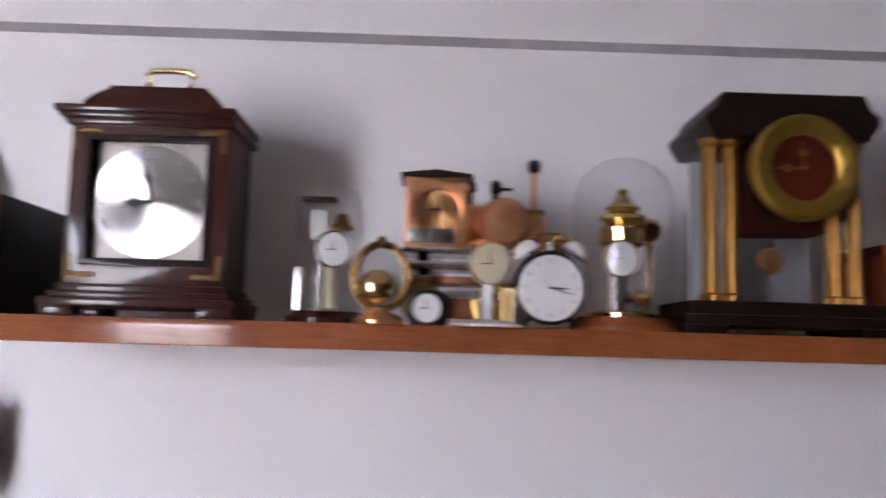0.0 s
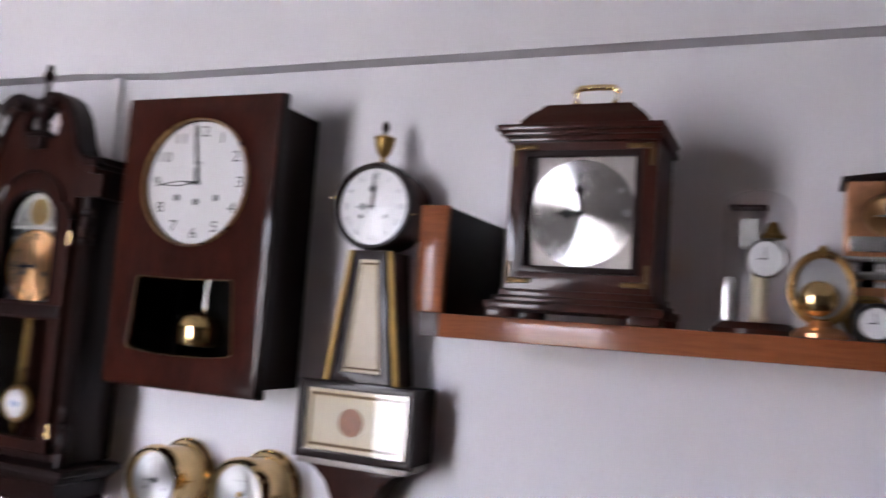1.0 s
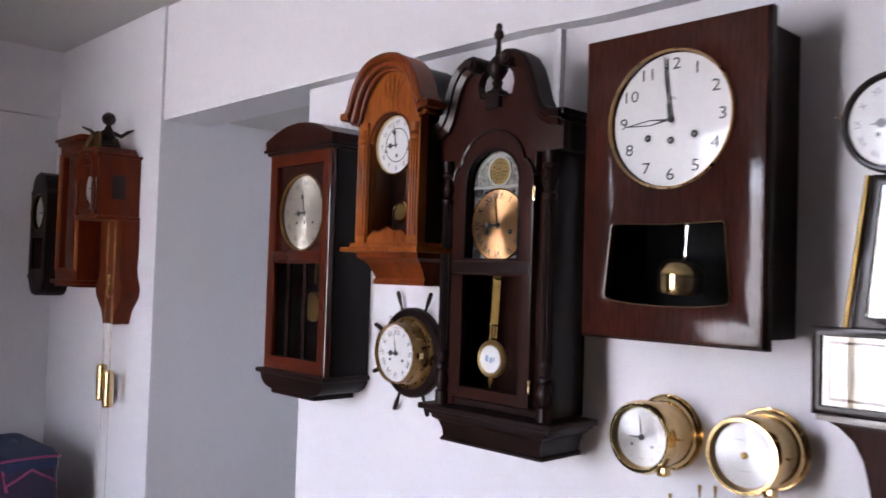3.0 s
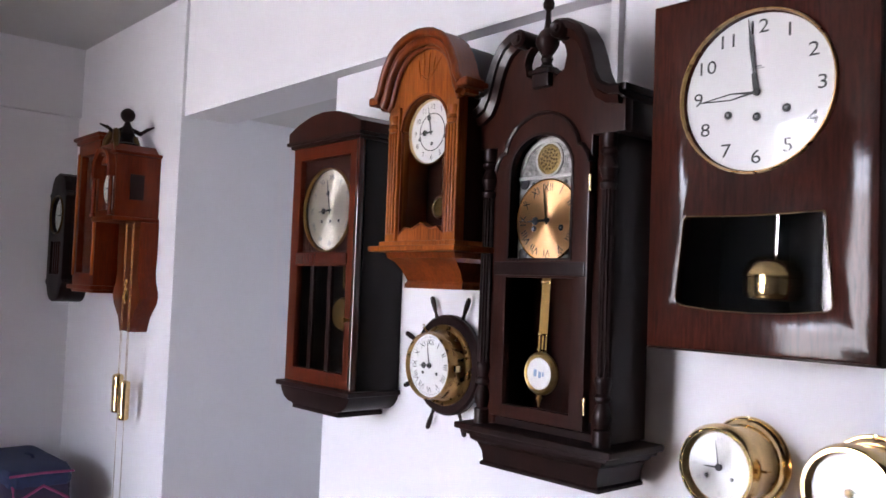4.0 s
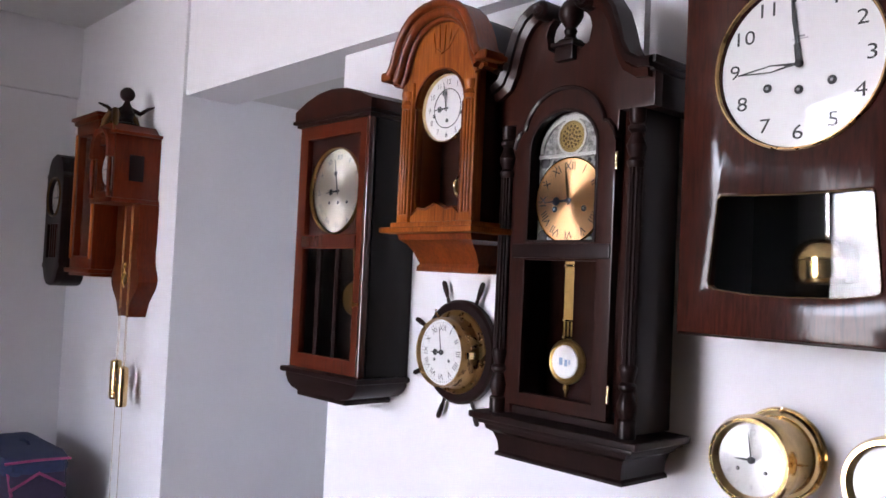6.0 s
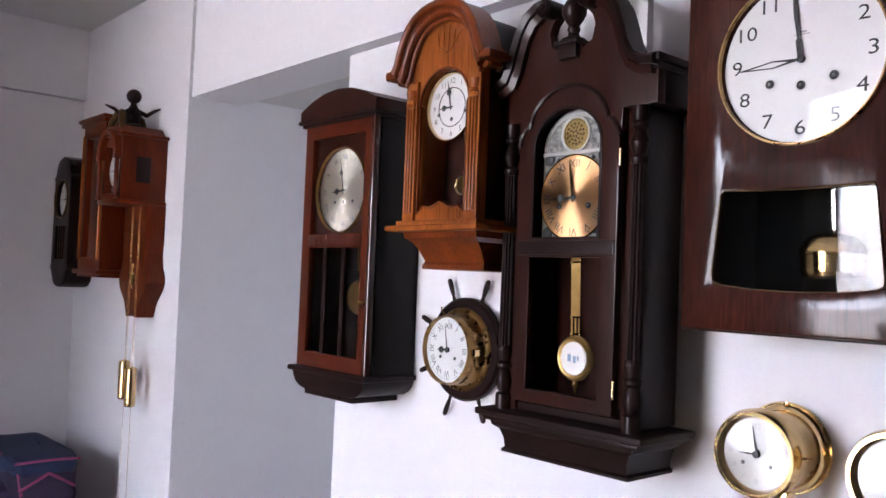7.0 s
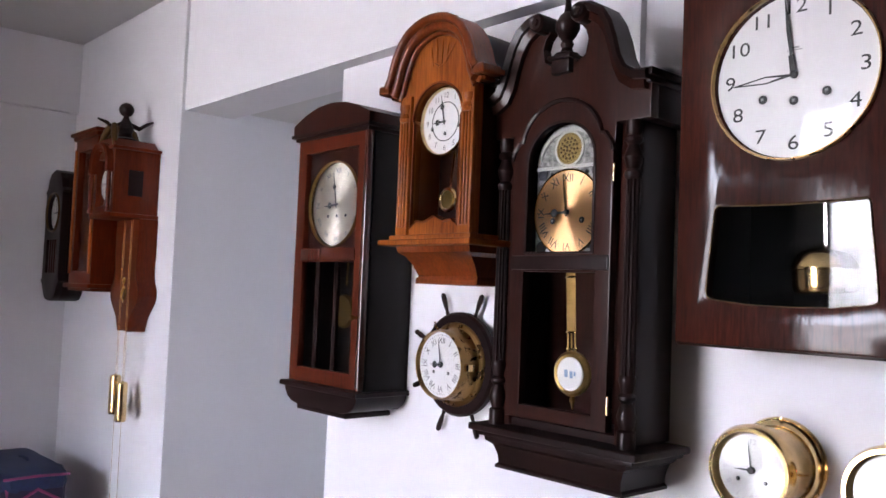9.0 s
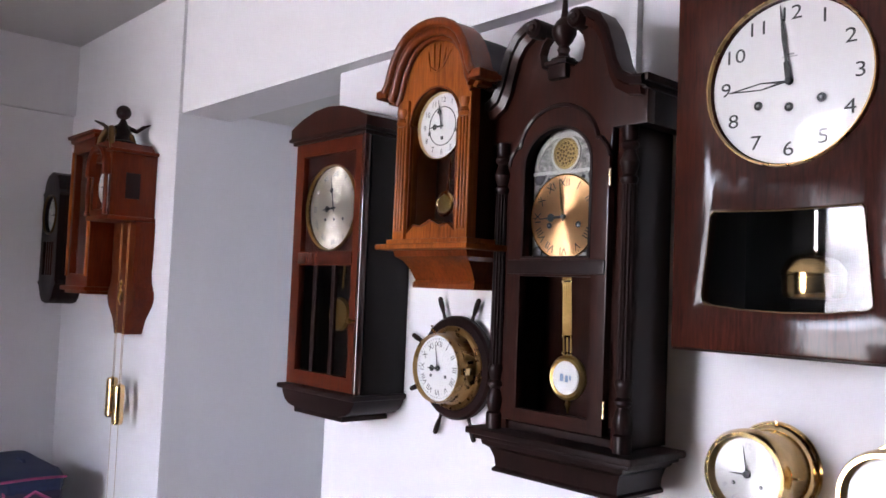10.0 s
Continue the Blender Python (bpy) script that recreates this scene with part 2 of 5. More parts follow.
def bm_text(items, y, wide=1.0):
    """Flat writing that faces the room: (string, height, x, z, turn in degrees)."""
    out = bmesh.new()
    for body, size, x, z, turn in items:
        if body not in GLYPHS:
            c = bpy.data.curves.new("glyph", "FONT")
            c.body, c.align_x, c.align_y, c.size, c.resolution_u = body, "CENTER", "CENTER", 1.0, 3
            ob = bpy.data.objects.new("glyph", c)
            GLYPHS[body] = bpy.data.meshes.new_from_object(ob)
            bpy.data.objects.remove(ob)
        t = bmesh.new()
        t.from_mesh(GLYPHS[body])
        bmesh.ops.transform(t, verts=t.verts[:], matrix=Matrix.Translation((x, y, z)) @ Matrix.Rotation(radians(turn), 4, "Y") @ Matrix.Rotation(radians(90), 4, "X") @ Matrix.Diagonal((size * 1.35 * wide, size * 1.35, size, 1)))
        out = bm_join(out, t)
    return out


def bm_bar(x, z, turn, r0, r1, w, y, thick=0.0006, tip=None):
    """A bar on a dial, from radius r0 to r1 in the clock direction turn (degrees from twelve)."""
    tip = w if tip is None else tip
    a = radians(turn)
    s, c = math.sin(a), math.cos(a)
    pts = [(-w / 2, r0), (-tip / 2, r1), (tip / 2, r1), (w / 2, r0)]
    return bm_plate([(x + u * c + v * s, z - u * s + v * c) for u, v in pts], [], y, y + thick)


def arc(cx, cz, r, a0, a1, n=16, rz=None):
    rz = rz or r
    return [(cx + r * math.cos(radians(a0 + (a1 - a0) * i / n)), cz + rz * math.sin(radians(a0 + (a1 - a0) * i / n))) for i in range(n + 1)]


def circle(cx, cz, r, n=40):
    return arc(cx, cz, r, 0, 360 * (n - 1) / n, n - 1)


def rect(x0, z0, x1, z1):
    return [(x0, z0), (x1, z0), (x1, z1), (x0, z1)]


def mirrored(path):
    return path + [(-x, z) for x, z in reversed(path) if abs(x) > 1e-6]


def finish(name, bm, mat, smooth=28):
    me = bpy.data.meshes.new(name)
    bm.to_mesh(me)
    bm.free()
    me.materials.append(mat)
    me.shade_smooth()
    me.set_sharp_from_angle(angle=radians(smooth))
    return me


def part(name, bm, mat, parent, label="", at=(0, 0, 0)):
    ob = new(name, finish(name, bm, mat))
    ob.parent, ob.location = parent, Vector(at)
    if parent.type == "EMPTY":      # parts of a thing are drawn at their height over the floor
        ob.location.z -= parent.location.z
    if mat in (GLASS, THIN):
        ob.visible_shadow = False
    return tagged(ob, label)


def thing(name, at, label, category, group=""):
    ob = new(name)
    ob.empty_display_size = 0.05
    ob.location = at
    return tagged(ob, label, category, group)


def structure(name, bm, mat):
    return tagged(new(name, finish(name, bm, mat)), kind="structure")


def bezel(parent, x, z, y, r, w, mat, depth=0.012, name="bezel"):
    return part(name, bm_lathe([(r, 0), (r, depth * 0.5), (r - w * 0.3, depth), (r - w * 0.7, depth), (r - w, depth * 0.3), (r - w, 0), (r, 0)], (x, y, z), "y", 56), mat, parent)


def dome_glass(parent, x, z, y, r, sag, name="dial_glass"):
    prof = [(r * math.sin(a), sag * (math.cos(a) - math.cos(1.0)) / (1 - math.cos(1.0))) for a in [1.0 * (1 - i / 10) for i in range(11)]]
    k = r / prof[0][0]
    bm = bm_lathe([(p * k, h) for p, h in prof], (x, y, z), "y", 48)
    big = [f for f in bm.faces if len(f.verts) > 4]
    bmesh.ops.delete(bm, geom=big, context="FACES_ONLY")
    return part(name, bm, GLASS, parent)


def hand(name, parent, x, z, y, turn, length, w, mat=INK, spade=False, tail=0.12):
    bits = [bm_bar(x, z, turn, -length * tail, length * 0.5, w, y), bm_bar(x, z, turn, length * 0.5, length, w, y, tip=w * 0.25)]
    if spade:
        a = radians(turn)
        bits.append(bm_lathe([(w * 1.7, 0), (w * 1.7, 0.0008)], (x + math.sin(a) * length * 0.55, y, z + math.cos(a) * length * 0.55), "y", 12))
    return part(name, bm_join(*bits), mat, parent)


ROMAN = "XII I II III IIII V VI VII VIII IX X XI".split()


def numerals(parent, x, z, y, r, size, words, turned=True, mat=INK, wide=1.0):
    for i, wd in enumerate(words):
        a = radians(30 * i)
        turn = 30 * i if turned else 0
        part("numeral", bm_text([(wd, size, x + r * math.sin(a), z + r * math.cos(a), turn)], y, wide), mat, parent)


def minute_track(parent, x, z, y, r, length, mat=INK, every=1):
    bits = [bm_bar(x, z, 6 * i, r - (length if i % 5 else length * 1.6), r, 0.0008 if i % 5 else 0.0014, y) for i in range(0, 60, every)]
    return tagged(part("minute_track", bm_join(*bits), mat, parent), kind="stuff")


def dial_disc(parent, x, z, y, r, mat, name="dial"):
    """The dial stands as an object at its own centre, so that its brush marks run round it."""
    return part(name, bm_lathe([(r, 0), (r, 0.0012), (0, 0.0012)], (0, 0, 0), "y", 64), mat, parent, at=(x, y, z))


def arbor(parent, x, z, y, r=0.004, mat=INK):
    part("winding_square", bm_box((x - r * 0.3, y - 0.003, z - r * 0.3), (x + r * 0.3, y - 0.001, z + r * 0.3), 0), GREY, parent)
    return part("winding_hole", bm_lathe([(r, 0), (r, 0.0012), (r * 0.5, 0.0012), (r * 0.45, 0.002), (0, 0.002)], (x, y, z), "y", 16), mat, parent)


# ---- the room ----
def room():
    plan = [(-2.563, W), (-1.62, W), (-1.4, EAST), (2.2, EAST), (2.2, W + 0.15), (-2.563, W + 0.15)]
    bm = bm_plate(plan, [], 0, 2.6)
    for v in bm.verts:
        v.co = Vector((v.co.x, v.co.z, v.co.y))
    bmesh.ops.recalc_face_normals(bm, faces=bm.faces[:])
    structure("wall_north", bm, WALL)
    structure("wall_joint", bm_box((-1.55, W - 0.006, 1.92), (-1.53, W + 0.04, 2.137), 0.002), WALL)
    plan = [(-3.508, 1.31), (-1.62, 1.31), (-1.4, 1.341), (2.2, 1.341), (2.2, W + 0.148), (-3.508, W + 0.148)]
    bm = bm_plate(plan, [], 2.137, 2.62)
    for v in bm.verts:
        v.co = Vector((v.co.x, v.co.z, v.co.y))
    bmesh.ops.recalc_face_normals(bm, faces=bm.faces[:])
    structure("wall_beam", bm, WALL)
    plan = [(WEST - 0.15, LEFT), (-3.508, LEFT), (-3.508, 5.0), (-3.66, 5.0), (-3.66, 1.62), (WEST - 0.15, 1.62)]
    bm = bm_plate(plan, [], 0, 2.62)
    for v in bm.verts:
        v.co = Vector((v.co.x, v.co.z, v.co.y))
    bmesh.ops.recalc_face_normals(bm, faces=bm.faces[:])
    structure("wall_northwest", bm, WALL)
    structure("wall_passage_east", bm_box((-2.563, W + 0.15, 0), (-2.413, 5.0, 2.62), 0), WALL)
    structure("ceiling_passage", bm_box((-3.506, 1.512, 2.165), (-2.565, 4.998, 2.3), 0), CEIL)
    # passage end is out of view; its window is added to let fill in
    structure("wall_passage_end", bm_plate(rect(-3.66, 0, -2.41, 2.62), [rect(-3.4, 0.9, -2.65, 2.1)], 5.0, 5.15), WALL)
    tagged(new("window_added", finish("window_added", bm_plate(rect(-3.4, 0.9, -2.65, 2.1), [rect(-3.37, 0.93, -2.68, 2.07)], 5.06, 5.1, 0.003), STEEL)), kind="structure")
    structure("wall_west", bm_box((WEST - 0.15, BACK, 0), (WEST, LEFT, 2.62), 0), WALL)
    structure("wall_west_beam", bm_box((WEST, BACK, 2.27), (WEST + 0.035, LEFT, 2.6), 0.003), WALL)
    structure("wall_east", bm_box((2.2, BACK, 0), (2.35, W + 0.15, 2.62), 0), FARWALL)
    structure("ceiling", bm_box((WEST - 0.15, BACK - 0.15, 2.6), (2.35, 5.15, 2.72), 0), CEIL)
    structure("floor", bm_box((WEST - 0.15, BACK - 0.15, -0.1), (2.35, 5.15, 0), 0), FLOOR)
    # unseen matt block, added to shade the end wall and darken glass reflections
    structure("wall_light_block", bm_box((WEST, BACK, 0), (-2.95, -1.5, 2.6), 0.003), VOID)
    # window wall with its opening
    x0, x1, z0, z1 = -2.8, -1.93, 0.35, 2.35
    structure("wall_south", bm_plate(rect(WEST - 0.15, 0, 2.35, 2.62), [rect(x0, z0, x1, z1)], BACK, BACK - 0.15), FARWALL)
    win = tagged(new("window_1", finish("window_1", bm_plate(rect(x0, z0, x1, z1), [rect(x0 + 0.03, z0 + 0.04, -2.315, z1 - 0.03), rect(-2.275, z0 + 0.04, x1 - 0.03, z1 - 0.03)], BACK - 0.06, BACK - 0.1, 0.003), STEEL)), kind="structure")
    part("window_sill", bm_box((x0 - 0.03, BACK - 0.05, z0 - 0.03), (x1 + 0.03, BACK + 0.05, z0), 0.004), ENAMEL, win)
    # hazy daylight and far blocks of flats outside
    m, n, l, b = material("outside_haze")
    n.remove(b)
    em = n.new("ShaderNodeEmission")
    em.inputs[1].default_value = DAYLIGHT
    v = coords(n, l, (1, 1, 1))
    sep = n.new("ShaderNodeSeparateXYZ")
    l.new(v, sep.inputs[0])
    br = n.new("ShaderNodeTexBrick")
    mp = n.new("ShaderNodeMapping")
    mp.inputs["Rotation"].default_value = (radians(90), 0, 0)
    l.new(v, mp.inputs[0]), l.new(mp.outputs[0], br.inputs["Vector"])
    br.inputs["Scale"].default_value = 1.0
    br.offset = 0.0
    br.inputs["Brick Width"].default_value, br.inputs["Row Height"].default_value, br.inputs["Mortar Size"].default_value = 0.6, 0.48, 0.12
    for k, c in (("Color1", (0.27, 0.28, 0.31)), ("Color2", (0.41, 0.42, 0.46)), ("Mortar", (0.64, 0.64, 0.68))):
        br.inputs[k].default_value = (*c, 1)
    # street below, flats to the roofline, then sky that deepens upwards
    up = n.new("ShaderNodeMapRange")
    up.inputs["From Min"].default_value, up.inputs["From Max"].default_value = ROOFLINE, ROOFLINE + 5.0
    l.new(sep.outputs[2], up.inputs["Value"])
    air = ramp(n, l, up.outputs[0], [(0.0, (0.92, 0.98, 1.13)), (1.0, (0.74, 0.96, 1.34))])
    lt, gd = n.new("ShaderNodeMath"), n.new("ShaderNodeMath")
    lt.operation, gd.operation = "LESS_THAN", "LESS_THAN"
    lt.inputs[1].default_value, gd.inputs[1].default_value = ROOFLINE, -0.6
    l.new(sep.outputs[2], lt.inputs[0]), l.new(sep.outputs[2], gd.inputs[0])
    mx, mg = n.new("ShaderNodeMix"), n.new("ShaderNodeMix")
    mx.data_type = mg.data_type = "RGBA"
    mg.inputs[7].default_value = (0.46, 0.45, 0.44, 1)
    l.new(gd.outputs[0], mg.inputs[0]), l.new(br.outputs[0], mg.inputs[6])
    l.new(lt.outputs[0], mx.inputs[0]), l.new(air, mx.inputs[6]), l.new(mg.outputs[2], mx.inputs[7])
    l.new(mx.outputs[2], em.inputs[0]), l.new(em.outputs[0], n["Material Output"].inputs[0])
    structure("backdrop", bm_box((-14.0, BACK - 6.02, -5.0), (8.0, BACK - 6.0, 10.0), 0), m)
    # unseen glowing panel, added to brighten the passage walls
    m2, n, l, b = material("passage_fill_glow")
    n.remove(b)
    em = n.new("ShaderNodeEmission")
    em.inputs[0].default_value, em.inputs[1].default_value = (0.8, 0.98, 1.14, 1), DAYLIGHT * 0.22
    l.new(em.outputs[0], n["Material Output"].inputs[0])
    structure("backdrop_fill", bm_box((-3.9, 5.8, 1.0), (-2.15, 5.82, 3.4), 0), m2)


room()


# ---- wall clocks; their own space has y = 0 on the wall, the room at -y, heights over the floor ----
SWING = []          # pendulum, period, time of its rightmost point, angle


def pendulum(parent, x, y, z, length, rod_w, mat, period, right, angle, label=""):
    p = part("pendulum", bm_box((-rod_w / 2, -0.001, -length), (rod_w / 2, 0.001, 0.0), 0.0003), mat, parent, label, at=(x, y, z))
    SWING.append((p, period, right, angle))
    return p


def square_clock():
    c = thing("wall_clock", (-1.147, EAST, 1.433), "large square mahogany wall clock with a white Arabic dial", "clock", "clocks on the wall")
    f = -0.182
    win = [(-0.124, 1.652), (-0.137, 1.52), (-0.136, 1.511), (-0.128, 1.506), (-0.07, 1.5), (0.0, 1.498), (0.07, 1.5), (0.128, 1.506), (0.136, 1.511), (0.137, 1.52), (0.124, 1.652), (0.119, 1.658), (0.06, 1.656), (0, 1.655), (-0.06, 1.656), (-0.119, 1.658)]
    win = [(x * 0.975 - 0.006, z) for x, z in win]
    big = circle(-0.003, 1.855, 0.128, 56)
    case = part("case", bm_plate(rect(-0.168, 1.445, 0.168, 2.02), [rect(-0.155, 1.46, 0.155, 2.005)], f + 0.022, 0.0, 0.002), EBONY, c, "black-stained case sides")
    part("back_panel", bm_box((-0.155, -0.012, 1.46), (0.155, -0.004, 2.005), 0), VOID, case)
    front = part("front", bm_plate(rect(-0.196, 1.433, 0.19, 2.034), [big, win], f, f + 0.022, 0.004), MAHOG, c, "glossy red-brown mahogany front board")
    part("edge_moulding", bm_plate(rect(-0.199, 1.429, 0.193, 2.037), [rect(-0.186, 1.443, 0.179, 2.024)], f + 0.008, f + 0.03, 0.003), EBONY, front, "dark edge moulding")
    part("window_trim", bm_plate([(x * 1.0, z) for x, z in win], [[(x * 0.991, 1.578 + (z - 1.578) * 0.983) for x, z in win]], f - 0.002, f + 0.004, 0.0006), BRONZE, front, "thin brass trim")
    part("window_glass", bm_plate([(x * 0.995, 1.578 + (z - 1.578) * 0.99) for x, z in win], [], f + 0.006, f + 0.008), GLASS, front)
    d = dial_disc(c, -0.003, 1.855, f + 0.01, 0.13, ENAMEL)
    numerals(d, 0, 0, -0.0016, 0.106, 0.0238, "12 1 2 3 4 5 6 7 8 9 10 11".split(), False, INK, 1.22)
    part("trademark", bm_join(bm_box((-0.012, -0.0016, 0.038), (0.012, -0.0013, 0.0395), 0), bm_box((-0.006, -0.0016, 0.041), (0.007, -0.0013, 0.044), 0)), GREY, d)
    for x, z in ((-0.05, -0.032), (0, -0.04), (0.05, -0.032)):
        arbor(d, x, z, -0.001, 0.007)
    hr = part("hour_hand", bm_join(bm_plate([(-0.006, 0.002), (-0.045, 0.0062), (-0.1, 0.0008), (-0.1, -0.0008), (-0.045, -0.0062), (-0.006, -0.002)], [[(-0.02, 0), (-0.045, 0.0042), (-0.086, 0), (-0.045, -0.0042)]], -0.004, -0.0034)), INK, d)
    hr.rotation_euler = (0, radians(-3), 0)
    mh = part("minute_hand", bm_join(bm_plate([(-0.0045, 0.0), (-0.0045, 0.03), (-0.002, 0.032), (-0.0036, 0.07), (-0.0006, 0.122), (0.0006, 0.122), (0.0036, 0.07), (0.002, 0.032), (0.0045, 0.03), (0.0045, 0.0)], [], -0.006, -0.0053)), INK, d)
    mh.rotation_euler = (0, radians(-7), 0)
    part("centre_boss", bm_lathe([(0.006, 0), (0.006, 0.006), (0.002, 0.008), (0, 0.008)], (0, 0, 0), "y", 20), INK, d)
    bezel(c, -0.003, 1.855, f + 0.006, 0.134, 0.0045, DARKBRASS, 0.013)
    dome_glass(c, -0.003, 1.855, f - 0.002, 0.127, 0.006)
    p = pendulum(c, 0.02, -0.13, 1.86, 0.27, 0.006, STEEL, 1.105, 8.035, 3.1)
    part("bob", bm_lathe([(0.0, 0.041), (0.016, 0.0405), (0.031, 0.036), (0.043, 0.026), (0.049, 0.012), (0.0505, 0.006), (0.0505, 0.003), (0.049, 0.002), (0.049, -0.022), (0.046, -0.031), (0.039, -0.034), (0, -0.035)], (0, 0, -0.306), "z", 40), BRASS, p, "polished brass cup bob")


def scroll_clock():
    c = thing("pendulum_wall_clock", (-1.602, W, 1.155), "tall black-brown wall clock with swan-neck pediment and turned columns", "clock", "clocks on the wall")
    f = -0.145
    case = part("case", bm_plate(rect(-0.158, 1.24, 0.158, 1.9), [rect(-0.14, 1.255, 0.14, 1.88)], f + 0.02, 0.0, 0.002), EBONY, c)
    part("back_panel", bm_box((-0.14, -0.012, 1.25), (0.14, -0.004, 1.885), 0), WALNUT, case)
    # hood with the swan-neck pediment
    neck = [(-0.2, 1.9), (-0.18, 1.902), (-0.16, 1.912), (-0.148, 1.932), (-0.139, 1.965), (-0.126, 2.001), (-0.106, 2.03), (-0.08, 2.047), (-0.058, 2.051), (-0.043, 2.04), (-0.038, 2.02), (-0.05, 2.008), (-0.056, 1.99), (-0.05, 1.962), (-0.03, 1.95), (-0.022, 1.965), (0, 1.967)]
    arch = [(-0.125, 1.78), (-0.118, 1.795), (-0.105, 1.81)] + arc(0, 1.795, 0.098, 170, 10, 20, 0.085) + [(0.105, 1.81), (0.118, 1.795), (0.125, 1.78)]
    out = mirrored([(-0.2, 1.825), *neck][1:])
    q = f - 0.01
    hood = part("pediment", bm_plate([(-0.2, 1.822)] + out + [(0.2, 1.822), (0.127, 1.822)] + arch[::-1] + [(-0.127, 1.822)], [], q + 0.006, q + 0.03, 0.002), WALNUT, c, "carved swan-neck pediment")
    sw = [(-0.206, 1.903), (-0.18, 1.906), (-0.162, 1.916), (-0.15, 1.938), (-0.141, 1.97), (-0.128, 2.005), (-0.108, 2.034), (-0.08, 2.051), (-0.058, 2.055), (-0.04, 2.047)]
    part("scroll_moulding", bm_ribbon(sw, 0.018, q - 0.024, q + 0.03), EBONY, hood)
    inner = [(x * 0.965 + 0.003, z - 0.012) for x, z in sw]
    part("scroll_bead", bm_ribbon(inner, 0.02, q - 0.012, q + 0.02), WALNUT, hood)
    part("scroll_bead", bm_ribbon([(-x, z) for x, z in reversed(inner)], 0.02, q - 0.012, q + 0.02), WALNUT, hood)
    part("scroll_moulding", bm_ribbon([(-x, z) for x, z in reversed(sw)], 0.018, q - 0.024, q + 0.03), EBONY, hood)
    for s in (-1, 1):
        part("scroll_rosette", bm_lathe([(0.019, 0), (0.019, 0.05), (0.015, 0.056), (0.008, 0.054), (0.006, 0.058), (0, 0.059)], (s * 0.052, q + 0.03, 2.036), "y", 24), EBONY, hood)
        part("hood_return", bm_box((s * 0.2 - (0.03 if s > 0 else 0), q + 0.028, 1.822), (s * 0.2 + (0.03 if s < 0 else 0), -0.002, 1.905), 0.003), EBONY, hood)
        part("cornice_return", bm_join(bm_box((s * 0.19 - 0.018, q - 0.012, 1.893), (s * 0.19 + 0.022, -0.002, 1.907), 0.003), bm_box((s * 0.19 - 0.014, q - 0.004, 1.882), (s * 0.19 + 0.014, -0.002, 1.894), 0.003)), EBONY, hood)
    part("finial", bm_lathe([(0.024, 1.962), (0.026, 1.966), (0.024, 1.97), (0.014, 1.974), (0.01, 1.982), (0.013, 1.99), (0.01, 1.997), (0.017, 2.006), (0.024, 2.02), (0.024, 2.032), (0.016, 2.046), (0.008, 2.053), (0.006, 2.07), (0.005, 2.09), (0.011, 2.096), (0.012, 2.104), (0.009, 2.112), (0.006, 2.114), (0.008, 2.12), (0.006, 2.128), (0, 2.13)], (0, q + 0.012, 0), "z", 24), EBONY, hood, "turned urn finial")
    part("finial_plinth", bm_join(bm_box((-0.022, q - 0.008, 1.93), (0.022, q + 0.03, 1.96), 0.003), bm_box((-0.028, q - 0.014, 1.957), (0.028, q + 0.034, 1.966), 0.003)), EBONY, hood)
    # columns
    prof = [(0.017, 1.238), (0.017, 1.268), (0.012, 1.272), (0.015, 1.28), (0.018, 1.295), (0.013, 1.312), (0.01, 1.318), (0.016, 1.324), (0.016, 1.33), (0.011, 1.336), (0.013, 1.345), (0.016, 1.356), (0.016, 1.362), (0.013, 1.368)]
    top = [(0.013, 1.716), (0.016, 1.722), (0.016, 1.728), (0.011, 1.734), (0.015, 1.744), (0.018, 1.756), (0.012, 1.772), (0.01, 1.778), (0.016, 1.784), (0.016, 1.79), (0.012, 1.795), (0.015, 1.802), (0.015, 1.822)]
    for s in (-1, 1):
        col = part("column", bm_lathe([(0.0145, 1.366), (0.014, 1.55), (0.013, 1.718)], (s * 0.158, f + 0.008, 0), "z", 48, 12, 0.2), EBONY, c, "fluted half-round column")
        part("column_base", bm_lathe(prof, (s * 0.158, f + 0.008, 0), "z", 20), EBONY, col)
        part("capital", bm_lathe(top, (s * 0.158, f + 0.008, 0), "z", 20), EBONY, col)
        part("side_stile", bm_box((s * 0.145 - 0.016, f + 0.012, 1.24), (s * 0.145 + 0.016, f + 0.03, 1.83), 0.002), WALNUT, c)
    # door
    gl_up = [(-0.083, 1.585), (0.083, 1.585), (0.083, 1.765)] + arc(0, 1.765, 0.083, 0, 180, 20, 0.072)[1:-1] + [(-0.083, 1.765)]
    gl_lo = rect(-0.088, 1.288, 0.088, 1.548)
    outer = [(-0.123, 1.262), (0.123, 1.262), (0.123, 1.775), (0.117, 1.792), (0.104, 1.806)] + arc(0, 1.795, 0.096, 10, 170, 20, 0.082) + [(-0.104, 1.806), (-0.117, 1.792), (-0.123, 1.775)]
    door = part("door", bm_plate(outer, [gl_up, gl_lo], f - 0.006, f + 0.014, 0.003), WALNUT, c, "arched glazed door")
    part("arch_moulding", bm_ribbon([(-0.128, 1.772), (-0.122, 1.79), (-0.108, 1.808)] + arc(0, 1.797, 0.1, 172, 8, 20, 0.086) + [(0.108, 1.808), (0.122, 1.79), (0.128, 1.772)], 0.007, f - 0.012, f + 0.004), EBONY, door)
    part("door_rail", bm_box((-0.12, f - 0.01, 1.552), (0.12, f, 1.58), 0.003), EBONY, door)
    part("inner_bead", bm_plate([(x * 1.03, 1.7 + (z - 1.7) * 1.02) for x, z in gl_up], [[(x * 0.97, 1.7 + (z - 1.7) * 0.98) for x, z in gl_up]], f - 0.009, f + 0.002, 0.001), EBONY, door)
